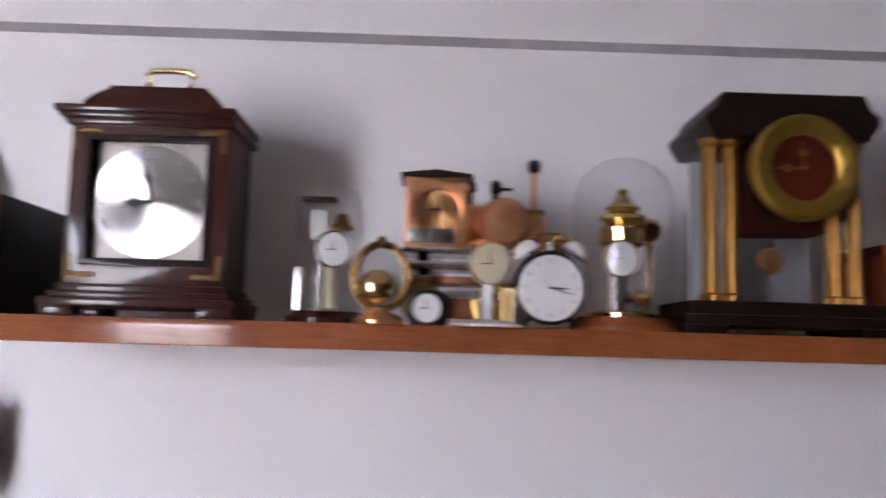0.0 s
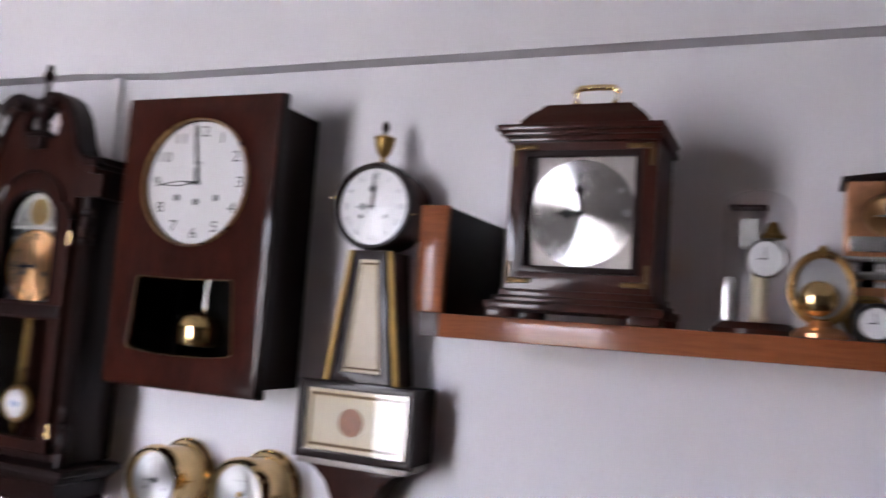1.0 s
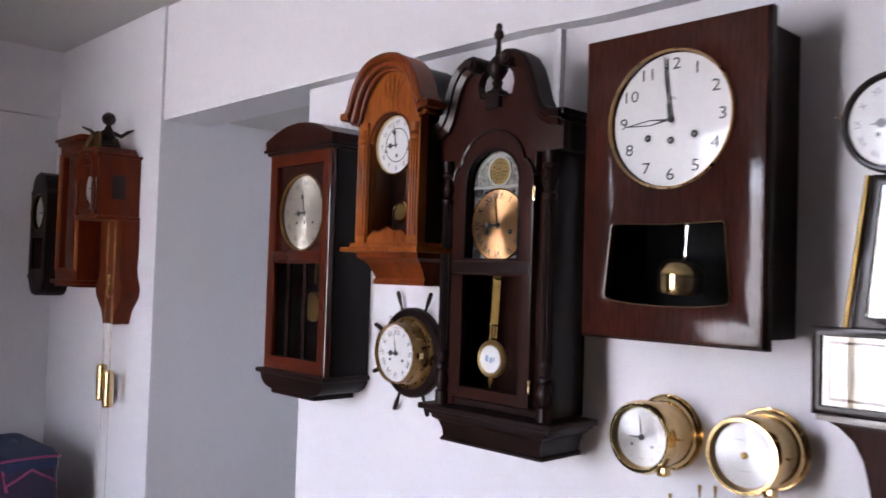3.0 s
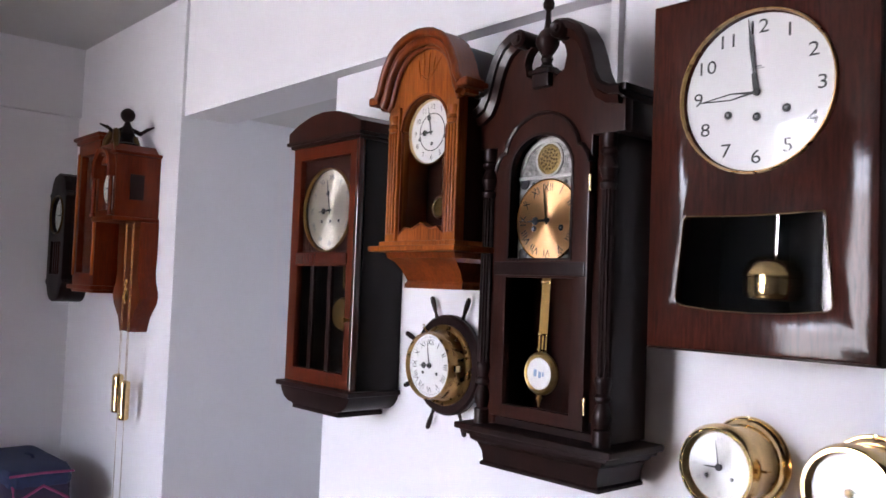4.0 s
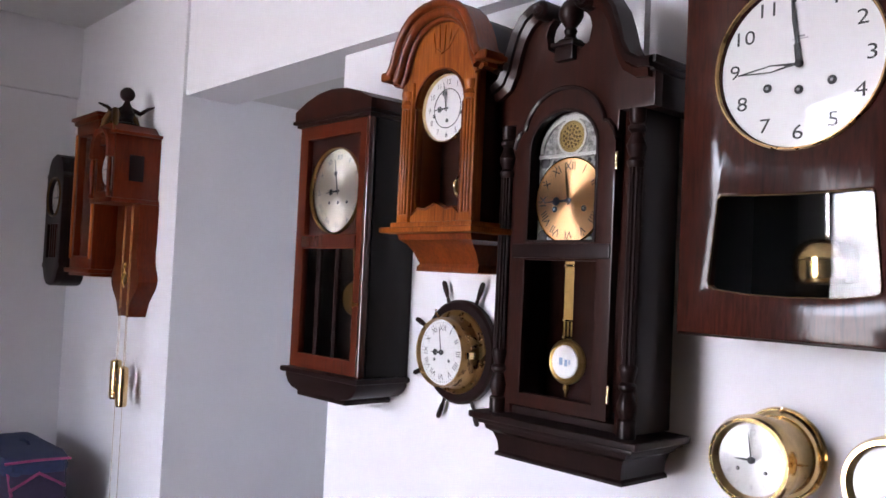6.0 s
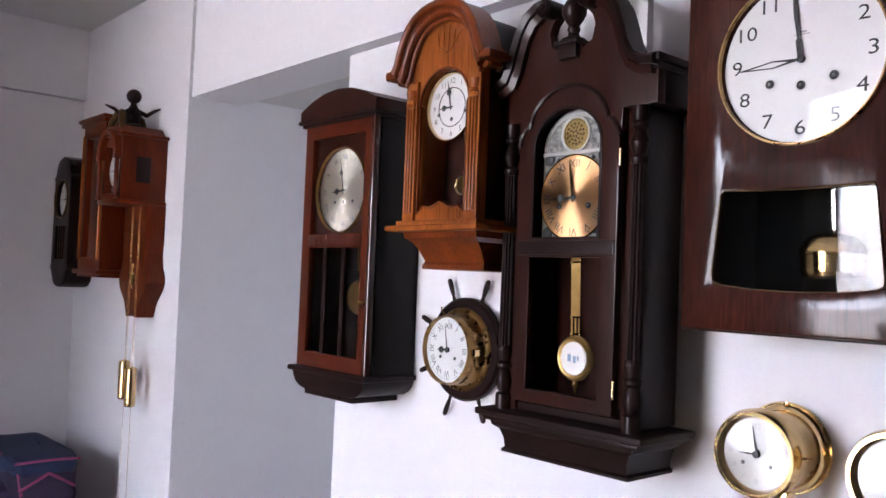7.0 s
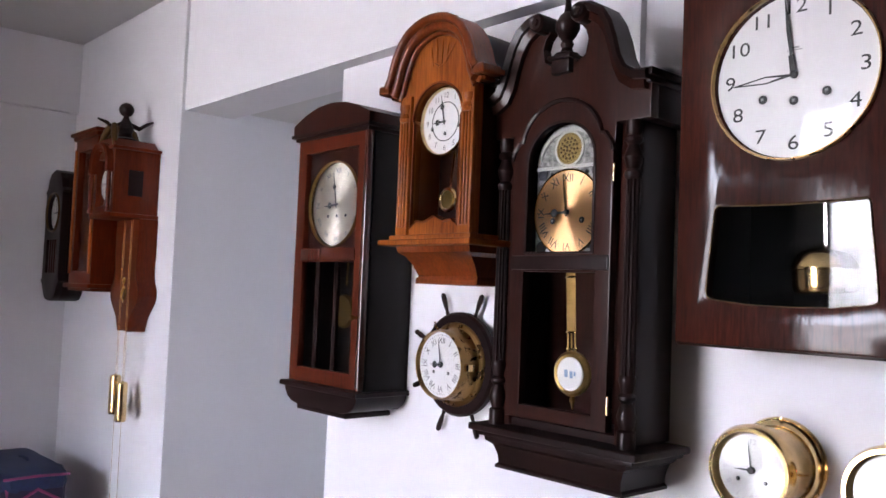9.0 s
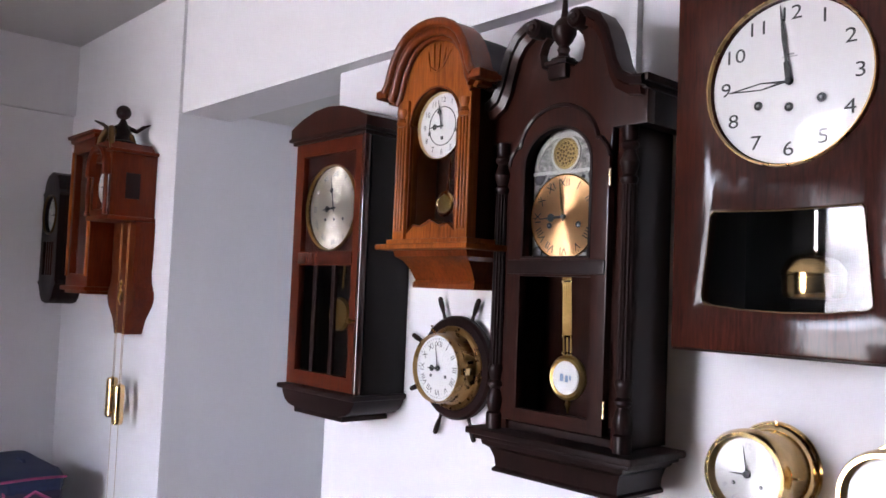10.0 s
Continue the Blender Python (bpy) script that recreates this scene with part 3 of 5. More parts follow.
    part("door_glass", bm_plate(gl_up, [], f + 0.004, f + 0.006), GLASS, door)
    part("door_glass", bm_plate(gl_lo, [], f + 0.004, f + 0.006), GLASS, door)
    for z in (1.73, 1.31):
        part("hinge", bm_lathe([(0.003, z - 0.016), (0.003, z + 0.016)], (0.126, f - 0.006, 0), "z", 10), BRASS, door, "small brass hinge")
    # dial with moon disc
    dp = part("dial_plate", bm_plate([(x * 0.995, z) for x, z in gl_up], [], f + 0.022, f + 0.025), plain("silvered_plate", (0.42, 0.42, 0.39), 0.45, 0.97, 110, 0.3), c, "silvered arched dial plate with engraved corners")
    for sx in (-1, 1):
        for sz, zz in ((1, 1.743), (-1, 1.597)):
            sp = [bm_lathe([(0.012, 0), (0.012, 0.002), (0.007, 0.003), (0, 0.002)], (sx * 0.067, f + 0.022, zz), "y", 14)]
            for k in range(5):
                sp.append(bm_lathe([(0.004, 0), (0.004, 0.002), (0, 0.003)], (sx * (0.075 - 0.008 * k), f + 0.022, zz + sz * (0.01 - 0.006 * abs(k - 2)) + (k % 2) * 0.006), "y", 10))
            part("corner_ornament", bm_join(*sp), INK, dp)
    d = dial_disc(c, 0, 1.665, f + 0.02, 0.082, SPUNCOP)
    bezel(dp, 0, 1.665, f + 0.02, 0.085, 0.004, BRASS, 0.004, "chapter_rim")
    part("moon_disc", bm_lathe([(0.031, 0), (0.031, 0.003), (0.027, 0.004), (0.027, 0.003), (0, 0.0035)], (0, f + 0.021, 1.789), "y", 32), metal("embossed_brass", (0.3, 0.21, 0.08), 0.45, 0.3), dp, "round embossed brass plaque")
    bumps = []
    for ring, count in ((0.006, 5), (0.013, 9), (0.02, 14)):
        for k in range(count):
            a = 2 * math.pi * (k + ring * 37) / count
            bumps.append(bm_lathe([(0.0026, 0), (0.002, 0.0012), (0, 0.0018)], (ring * math.sin(a), f + 0.0175, 1.789 + ring * math.cos(a)), "y", 8))
    part("plaque_relief", bm_join(*bumps), BRONZE, dp)
    part("silver_arch", bm_plate(arc(0, 1.76, 0.08, 178, 2, 24, 0.072) + arc(0, 1.76, 0.072, 2, 178, 24, 0.064), [], f + 0.019, f + 0.022), PALE, dp)
    part("moon_ring", bm_lathe([(0.036, 0), (0.036, 0.003), (0.031, 0.003), (0.031, 0), (0.036, 0)], (0, f + 0.021, 1.789), "y", 36), PALE, dp)
    part("arch_band", bm_box((-0.082, f + 0.018, 1.75), (0.082, f + 0.022, 1.757), 0.001), PALE, dp)
    numerals(d, 0, 0, -0.0016, 0.066, 0.0165, ROMAN, True)
    minute_track(d, 0, 0, -0.0016, 0.079, 0.003, INK, 5)
    hand("hour_hand", d, 0, 0, -0.004, 268, 0.056, 0.005, INK, True)
    hand("minute_hand", d, 0, 0, -0.006, 352, 0.074, 0.0055, BRONZE)
    for x in (-0.036, 0.036):
        arbor(d, x, -0.016, -0.001, 0.0062)
    part("centre_boss", bm_lathe([(0.005, 0), (0.005, 0.007), (0, 0.009)], (0, 0, 0), "y", 16), INK, d)
    # base
    part("base_lip", bm_join(bm_box((-0.205, f - 0.03, 1.224), (0.205, -0.002, 1.238), 0.005, 3), bm_box((-0.19, f - 0.018, 1.214), (0.19, -0.002, 1.225), 0.004)), EBONY, c)
    prof = [(0.175, 0.012, 1.216), (0.172, 0.01, 1.205), (0.16, 0.0, 1.198), (0.152, -0.006, 1.18), (0.15, -0.008, 1.162), (0.156, -0.004, 1.158), (0.156, -0.004, 1.152)]
    bm = bmesh.new()
    rows = [[bm.verts.new(p) for p in ((-hx, 0, z), (-hx, f - o, z), (hx, f - o, z), (hx, 0, z))] for hx, o, z in prof]
    for a, b in zip(rows, rows[1:]):
        for i in range(4):
            bm.faces.new((a[i], a[(i + 1) % 4], b[(i + 1) % 4], b[i]))
    bm.faces.new(rows[0]), bm.faces.new(rows[-1])
    bmesh.ops.recalc_face_normals(bm, faces=bm.faces[:])
    part("base_moulding", bm, EBONY, c, "moulded base tapering inwards")
    # pendulum with its grid rods
    p = pendulum(c, 0.0, -0.118, 1.66, 0.02, 0.02, OLDBRASS, 1.085, 9.01, 3.2, "brass gridiron pendulum")
    for x in (-0.009, -0.0045, 0, 0.0045, 0.009):
        part("rod", bm_box((x - 0.0017, -0.0012, -0.225), (x + 0.0017, 0.0012, -0.01), 0.0004), OLDBRASS, p)
    for x in (-0.009, 0, 0.009):
        part("rod", bm_box((x - 0.0013, -0.001, -0.27), (x + 0.0013, 0.001, -0.225), 0.0003), OLDBRASS, p)
    for z in (-0.12, -0.226, -0.258):
        part("bridge", bm_box((-0.012, -0.002, z - 0.002), (0.012, 0.002, z + 0.002), 0.0005), BRASS, p)
    bob = part("bob", bm_lathe([(0.043, 0), (0.043, 0.006), (0.038, 0.01), (0.034, 0.009), (0, 0.009)], (0, 0.004, -0.305), "y", 44), OLDBRASS, p, "brass-rimmed white bob")
    part("bob_face", bm_lathe([(0.032, 0.0092), (0.03, 0.011), (0, 0.0115)], (0, 0.004, -0.305), "y", 36), ENAMEL, bob)
    part("bob_emblem", bm_join(bm_box((-0.012, -0.0082, -0.311), (-0.004, -0.0076, -0.297), 0), bm_box((0.001, -0.0082, -0.313), (0.008, -0.0076, -0.3), 0), bm_box((0.011, -0.0082, -0.309), (0.015, -0.0076, -0.3), 0)), BLUE, bob)
    part("rating_nut", bm_lathe([(0.004, -0.348), (0.006, -0.355), (0.003, -0.362), (0.0015, -0.372)], (0, 0, 0), "z", 12), OLDBRASS, bob)


def oak_clock():
    c = thing("arched_wall_clock", (-1.893, W, 1.505), "honey oak wall clock with arched bonnet and white dial", "clock", "clocks on the wall")
    f = -0.215
    top = [(-0.118, 1.615), (-0.118, 1.965)] + arc(0, 1.965, 0.11, 172, 8, 20, 0.105) + [(0.118, 1.965), (0.118, 1.615)]
    hole = [(-0.073, 1.642), (-0.055, 1.655), (-0.03, 1.652), (0, 1.664), (0.03, 1.652), (0.055, 1.655), (0.073, 1.642), (0.073, 1.868)] + arc(0, 1.868, 0.078, 5, 175, 22) + [(-0.073, 1.868)]
    case = part("case", bm_plate([(x * 0.95, z - 0.002) for x, z in top], [[(x * 0.82, 1.78 + (z - 1.78) * 0.9) for x, z in top]], f + 0.02, 0.0), WALNUT, c, "dark case behind the front")
    # walnut colour stands in for the shade inside; the panel would be oak
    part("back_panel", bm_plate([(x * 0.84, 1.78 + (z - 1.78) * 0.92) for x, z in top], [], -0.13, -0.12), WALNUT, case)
    for s in (-1, 1):
        part("inner_cheek", bm_box((s * 0.086 - 0.004, f + 0.021, 1.632), (s * 0.086 + 0.004, -0.131, 1.93), 0.001), OAK, case)
    door = part("door", bm_plate(top, [hole], f, f + 0.02, 0.002), OAK, c, "carved oak front")
    part("opening_bead", bm_plate([(x * 1.05, 1.8 + (z - 1.8) * 1.03) for x, z in hole], [hole], f - 0.004, f + 0.004, 0.0015), TEAK, door)
    part("door_glass", bm_plate(hole, [], f + 0.006, f + 0.008), GLASS, door)
    for k, (x, h) in enumerate(((-0.02, 2.03), (-0.007, 2.045), (0.007, 2.042), (0.02, 2.03))):
        part("carved_flute", bm_tube([(x, f - 0.0005, 1.985 + 0.006 * (k % 2)), (x * 1.25, f - 0.001, h - 0.02), (x * 1.4, f - 0.0005, h)], [0.001, 0.0022, 0.001], 8), OAK, door)
    part("carved_swag", bm_tube([(-0.02, f, 1.995), (0.0, f - 0.001, 1.982), (0.02, f - 0.001, 1.99), (0.035, f - 0.001, 2.01), (0.05, f, 2.028)], [0.001, 0.002, 0.002, 0.002, 0.001], 8), OAK, door)
    crown = [(-0.166, 1.942), (-0.166, 1.952), (-0.15, 1.957), (-0.138, 1.974), (-0.13, 1.998), (-0.118, 2.025), (-0.1, 2.05), (-0.078, 2.068), (-0.05, 2.08), (-0.025, 2.085), (0, 2.087)]
    full = mirrored(crown)
    part("bonnet", bm_ribbon(full, 0.022, f - 0.03, f + 0.03), TEAK, c, "arched bonnet moulding")
    part("bonnet_step", bm_ribbon([(x * 0.9, z - 0.013) for x, z in full], 0.02, f - 0.014, f + 0.02), TEAK, c)
    for k, dz, y, r in ((0.95, 0.006, -0.028, 0.0095), (0.87, 0.022, -0.017, 0.0105), (0.8, 0.034, -0.007, 0.006)):
        part("bonnet_bead", bm_tube([(x * k, f + y, z - dz) for x, z in full[2:-2]], r, 14), TEAK, c, "rounded glossy moulding")
    # ebony colour stands in for the shade on the bonnet behind its moulding
    part("bonnet_roof", bm_ribbon([(x * 0.88, z - 0.014) for x, z in full], 0.02, f + 0.03, -0.07), EBONY, c, "roof behind the moulding, coloured dark for its shade")
    for s in (-1, 1):
        part("bonnet_ear", bm_box((s * 0.15 - 0.018, f - 0.034, 1.938), (s * 0.15 + 0.018, f + 0.02, 1.958), 0.006, 3), TEAK, c)
        pil = part("pilaster", bm_box((s * 0.1 - 0.019, f - 0.008, 1.618), (s * 0.1 + 0.019, f + 0.004, 1.93), 0.003), OAK, c)
        for k in (-1, 0, 1):
            part("reed", bm_lathe([(0.0035, 1.64), (0.0035, 1.87)], (s * 0.1 + k * 0.009, f - 0.009, 0), "z", 8), OAK, pil)
        part("capital", bm_lathe([(0.012, 1.872), (0.016, 1.88), (0.011, 1.89), (0.015, 1.9), (0.015, 1.91)], (s * 0.1, f - 0.004, 0), "z", 16), OAK, pil)
    part("base_shelf", bm_join(bm_box((-0.148, f - 0.035, 1.598), (0.148, -0.002, 1.611), 0.005, 3), bm_box((-0.13, f - 0.016, 1.61), (0.13, -0.002, 1.622), 0.003)), OAK, c)
    prof = [(0.118, 0.005, 1.599), (0.116, 0.0, 1.585), (0.105, -0.015, 1.576), (0.1, -0.03, 1.56), (0.094, -0.045, 1.535), (0.098, -0.04, 1.528), (0.098, -0.04, 1.518)]
    bm = bmesh.new()
    rows = [[bm.verts.new(p) for p in ((-hx, 0, z), (-hx, f - o, z), (hx, f - o, z), (hx, 0, z))] for hx, o, z in prof]
    for a, b in zip(rows, rows[1:]):
        for i in range(4):
            bm.faces.new((a[i], a[(i + 1) % 4], b[(i + 1) % 4], b[i]))
    bm.faces.new(rows[0]), bm.faces.new(rows[-1])
    bmesh.ops.recalc_face_normals(bm, faces=bm.faces[:])
    part("base_bracket", bm, TEAK, c, "tapered bracket under the shelf")
    d = dial_disc(c, 0, 1.868, f + 0.024, 0.072, ENAMEL)
    bezel(c, 0, 1.868, f + 0.022, 0.0755, 0.005, BRASS, 0.008)
    numerals(d, 0, 0, -0.0016, 0.057, 0.0125, "12 1 2 3 4 5 6 7 8 9 10 11".split(), False)
    part("chapter_ring", bm_lathe([(0.043, 0.0012), (0.043, 0.0018), (0.041, 0.0018), (0.041, 0.0012), (0.043, 0.0012)], (0, 0, 0), "y", 40), INK, d)
    for x, z in ((-0.042, -0.013), (0, -0.026), (0.042, -0.013)):
        arbor(d, x, z, -0.001, 0.0042)
    hand("hour_hand", d, 0, 0, -0.004, 268, 0.04, 0.004, INK, True)
    hand("minute_hand", d, 0, 0, -0.006, 349, 0.058, 0.0036, INK, True)
    p = pendulum(c, 0.0, -0.155, 1.86, 0.13, 0.005, BRASS, 0.88, 9.5, 7.5)
    bob = part("bob", bm_lathe([(0.028, 0), (0.028, 0.004), (0.024, 0.007), (0.021, 0.006), (0, 0.006)], (0, 0, -0.158), "y", 32), BRASS, p, "small brass-rimmed bob")
    part("bob_face", bm_lathe([(0.02, 0.0062), (0.018, 0.008), (0, 0.0085)], (0, 0, -0.158), "y", 28), OLDBRASS, bob)


def regulator_clock():
    c = thing("regulator_wall_clock", (-2.375, W, 1.19), "dark regulator wall clock with cherry door and silver dial", "clock", "clocks on the wall")
    f = -0.155
    case = part("case", bm_plate(rect(-0.16, 1.24, 0.16, 1.93), [rect(-0.145, 1.255, 0.145, 1.91)], f + 0.02, 0.0, 0.002), BLACK, c, "matt black case sides")
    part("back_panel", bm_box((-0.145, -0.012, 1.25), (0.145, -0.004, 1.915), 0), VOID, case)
    up, lo = rect(-0.118, 1.605, 0.118, 1.86), rect(-0.118, 1.29, 0.118, 1.568)
    door = part("door", bm_plate(rect(-0.156, 1.252, 0.156, 1.9), [up, lo], f, f + 0.02, 0.003), CHERRY, c, "red-brown glazed door")
    part("door_rail", bm_box((-0.122, f - 0.003, 1.572), (0.122, f + 0.002, 1.602), 0.002), SATIN, door)
    part("door_bead", bm_box((0.15, f - 0.006, 1.25), (0.164, f + 0.012, 1.905), 0.006, 4), SATIN, door)
    part("door_glass", bm_plate(up, [], f + 0.01, f + 0.012), GLASS, door)
    part("door_glass", bm_plate(lo, [], f + 0.01, f + 0.012), GLASS, door)
    for x in (-0.05, 0.035):
        part("glazing_bar", bm_box((x - 0.008, f + 0.006, 1.29), (x + 0.008, f + 0.016, 1.568), 0.002), EBONY, door)
    part("mask", bm_plate(rect(-0.122, 1.6, 0.122, 1.865), [circle(0, 1.72, 0.109, 48)], f + 0.016, f + 0.022), WALNUT, c, "dark dial surround")
    d = dial_disc(c, 0, 1.72, f + 0.026, 0.112, CREAMDIAL)
    bezel(c, 0, 1.72, f + 0.018, 0.114, 0.005, OLDBRASS, 0.009)
    dome_glass(c, 0, 1.72, f + 0.013, 0.106, 0.008)
    numerals(d, 0, 0, -0.0016, 0.088, 0.015, ROMAN, True, GREY)
    hand("hour_hand", d, 0, 0, -0.004, 266, 0.055, 0.005, INK, True)
    hand("minute_hand", d, 0, 0, -0.006, 349, 0.085, 0.004, INK, True)
    for x in (-0.04, 0, 0.04):
        arbor(d, x, -0.03, -0.001, 0.004)
    crown = [(-0.172, 1.905), (-0.172, 1.94), (-0.12, 1.962), (-0.06, 1.978), (0, 1.983), (0.06, 1.978), (0.12, 1.962), (0.172, 1.94), (0.172, 1.905)]
    cr = part("crown", bm_plate(crown, [], f - 0.012, 0.0, 0.004), WALNUT, c, "shallow arched crown")
    part("crown_bead", bm_join(bm_box((-0.176, f - 0.016, 1.904), (0.176, -0.002, 1.914), 0.003), bm_box((-0.166, f - 0.008, 1.895), (0.166, -0.002, 1.905), 0.003)), EBONY, cr)
    part("base_lip", bm_box((-0.175, f - 0.018, 1.236), (0.175, -0.002, 1.25), 0.005, 3), EBONY, c)
    bowl = [(-0.165, 1.238), (-0.162, 1.225), (-0.15, 1.208), (-0.13, 1.197), (-0.1, 1.191), (0.1, 1.191), (0.13, 1.197), (0.15, 1.208), (0.162, 1.225), (0.165, 1.238)]
    part("base_bowl", bm_plate(bowl, [], f - 0.006, -0.002, 0.003), EBONY, c, "rounded underside")
    part("base_board", bm_box((-0.11, f + 0.0, 1.178), (0.11, -0.01, 1.192), 0.004), EBONY, c)
    part("door_knob", bm_lathe([(0.004, 0), (0.004, 0.008), (0.007, 0.012), (0.005, 0.018), (0, 0.019)], (0.14, f, 1.43), "y", 14), OLDBRASS, door)
    p = pendulum(c, 0.0, -0.08, 1.71, 0.2, 0.006, OLDBRASS, 1.13, 9.42, 5.0)
    part("bob", bm_lathe([(0.045, 0), (0.04, 0.008), (0, 0.012)], (0, 0, -0.27), "y", 36), OLDBRASS, p, "round brass bob")
    for x in (-0.09, -0.02, 0.02):
        part("gong_rod", bm_lathe([(0.0025, 1.3), (0.0025, 1.58)], (x, -0.05, 0), "z", 8), STEEL, case)


def wheel_clock():
    cx, cz = -2.005, 1.334
    c = thing("ship_wheel_clock", (cx, W, cz - 0.17), "brass porthole clock set in a black wooden ship wheel", "clock", "clocks on the wall")
    rim = part("wheel_rim", bm_lathe([(0.08, 0.003), (0.116, 0.003), (0.122, 0.01), (0.122, 0.024), (0.116, 0.03), (0.08, 0.03), (0.08, 0.003)], (0, 0, cz), "y", 56), EBONY, c, "dark wooden wheel")
    for k in range(8):
        a = radians(22.5 + 45 * k)
        pts = [(r * math.cos(a), -0.017, cz + r * math.sin(a)) for r in (0.118, 0.128, 0.134, 0.142, 0.158, 0.174, 0.178)]
        part("spoke_handle", bm_tube(pts, [0.004, 0.0048, 0.0036, 0.005, 0.0066, 0.006, 0.003], 12), EBONY, rim)
    part("flange", bm_lathe([(0.098, 0.03), (0.098, 0.033), (0.094, 0.036), (0.086, 0.037), (0.08, 0.045), (0.077, 0.06), (0.077, 0.07), (0.0, 0.07)], (0, 0, cz), "y", 56), DARKBRASS, c, "aged brass case")
    for k in range(6):
        a = radians(60 * k + 15)
        part("screw", bm_lathe([(0.004, 0.036), (0.004, 0.04), (0, 0.041)], (0.092 * math.cos(a), 0, cz + 0.092 * math.sin(a)), "y", 10), BRASS, rim)
    part("hinge_lug", bm_box((0.078, -0.078, cz - 0.008), (0.092, -0.055, cz + 0.008), 0.003), BRASS, c)
    part("latch", bm_tube([(-0.02, -0.07, cz + 0.08), (-0.022, -0.08, cz + 0.09), (-0.022, -0.08, cz + 0.098)], [0.003, 0.003, 0.004], 8), BRASS, c)
    d = dial_disc(c, 0, cz, -0.074, 0.075, ENAMEL)
    bezel(c, 0, cz, -0.068, 0.081, 0.006, DARKBRASS, 0.018)
    dome_glass(c, 0, cz, -0.08, 0.073, 0.006)
    numerals(d, 0, 0, -0.0016, 0.055, 0.0145, ROMAN, True)
    minute_track(d, 0, 0, -0.0016, 0.07, 0.003)
    hand("hour_hand", d, 0, 0, -0.004, 268, 0.036, 0.0045, INK, True)
    hand("minute_hand", d, 0, 0, -0.005, 351, 0.06, 0.003)
    for x in (-0.025, 0.025):
        arbor(d, x, -0.018, -0.001, 0.0038)
    part("centre_boss", bm_lathe([(0.006, 0), (0.006, 0.006), (0, 0.007)], (0, 0, 0), "y", 16), INK, d)


def brass_instrument(cx, cz, label, silver, clock):
    c = thing("ship_clock" if clock else "barometer", (cx, EAST, cz - 0.085), label, "clock" if clock else "barometer", "brass ship instruments")
    part("flange", bm_lathe([(0.079, 0.001), (0.079, 0.005), (0.077, 0.008), (0.074, 0.008), (0.07, 0.012), (0.067, 0.02)], (0, 0, cz), "y", 56), BRASS, c, "wide brass wall flange")
    part("drum", bm_lathe([(0.066, 0.006), (0.066, 0.1), (0.0, 0.1)], (0, 0, cz), "y", 56), BRASS, c)
    for k in range(3):
        a = radians(90 + 120 * k)
        part("screw", bm_lathe([(0.004, 0.006), (0.004, 0.01), (0, 0.011)], (0.076 * math.cos(a), 0, cz + 0.076 * math.sin(a)), "y", 10), BRASS, c)
    bezel(c, 0, cz, -0.096, 0.074, 0.016, BRASS, 0.024)
    part("hinge_lug", bm_box((0.038, -0.11, cz - 0.07), (0.056, -0.085, cz - 0.052), 0.003), BRASS, c)
    part("clasp", bm_tube([(0.066, -0.09, cz + 0.004), (0.078, -0.09, cz + 0.004), (0.08, -0.08, cz + 0.004)], 0.0025, 8), BRASS, c)
    d = dial_disc(c, 0, cz, -0.103, 0.059, silver)
    dome_glass(c, 0, cz, -0.112, 0.058, 0.004)
    if clock:
        numerals(d, 0, 0, -0.0016, 0.045, 0.01, "12 1 2 3 4 5 6 7 8 9 10 11".split(), True, GREY)
        hand("hour_hand", d, 0, 0, -0.004, 268, 0.03, 0.003)
        hand("minute_hand", d, 0, 0, -0.005, 352, 0.046, 0.0022)
        for x in (-0.024, 0.024):
            arbor(d, x, -0.017, -0.001, 0.0032)
        part("centre_boss", bm_lathe([(0.006, 0), (0.006, 0.006), (0, 0.007)], (0, 0, 0), "y", 16), INK, d)
    else:
        minute_track(d, 0, 0, -0.0016, 0.054, 0.004, GREY, 2)
        part("scale_writing", bm_join(bm_box((-0.018, -0.0018, 0.026), (0.018, -0.0014, 0.0285), 0), bm_box((-0.01, -0.0018, -0.03), (0.01, -0.0014, -0.028), 0)), GREY, d)
        hand("needle", d, 0, 0, -0.004, 80, 0.012, 0.006, INK, False, 0.6)
        part("centre_boss", bm_lathe([(0.0065, 0), (0.0065, 0.006), (0.003, 0.008), (0, 0.008)], (0, 0, 0), "y", 16), OLDBRASS, d)


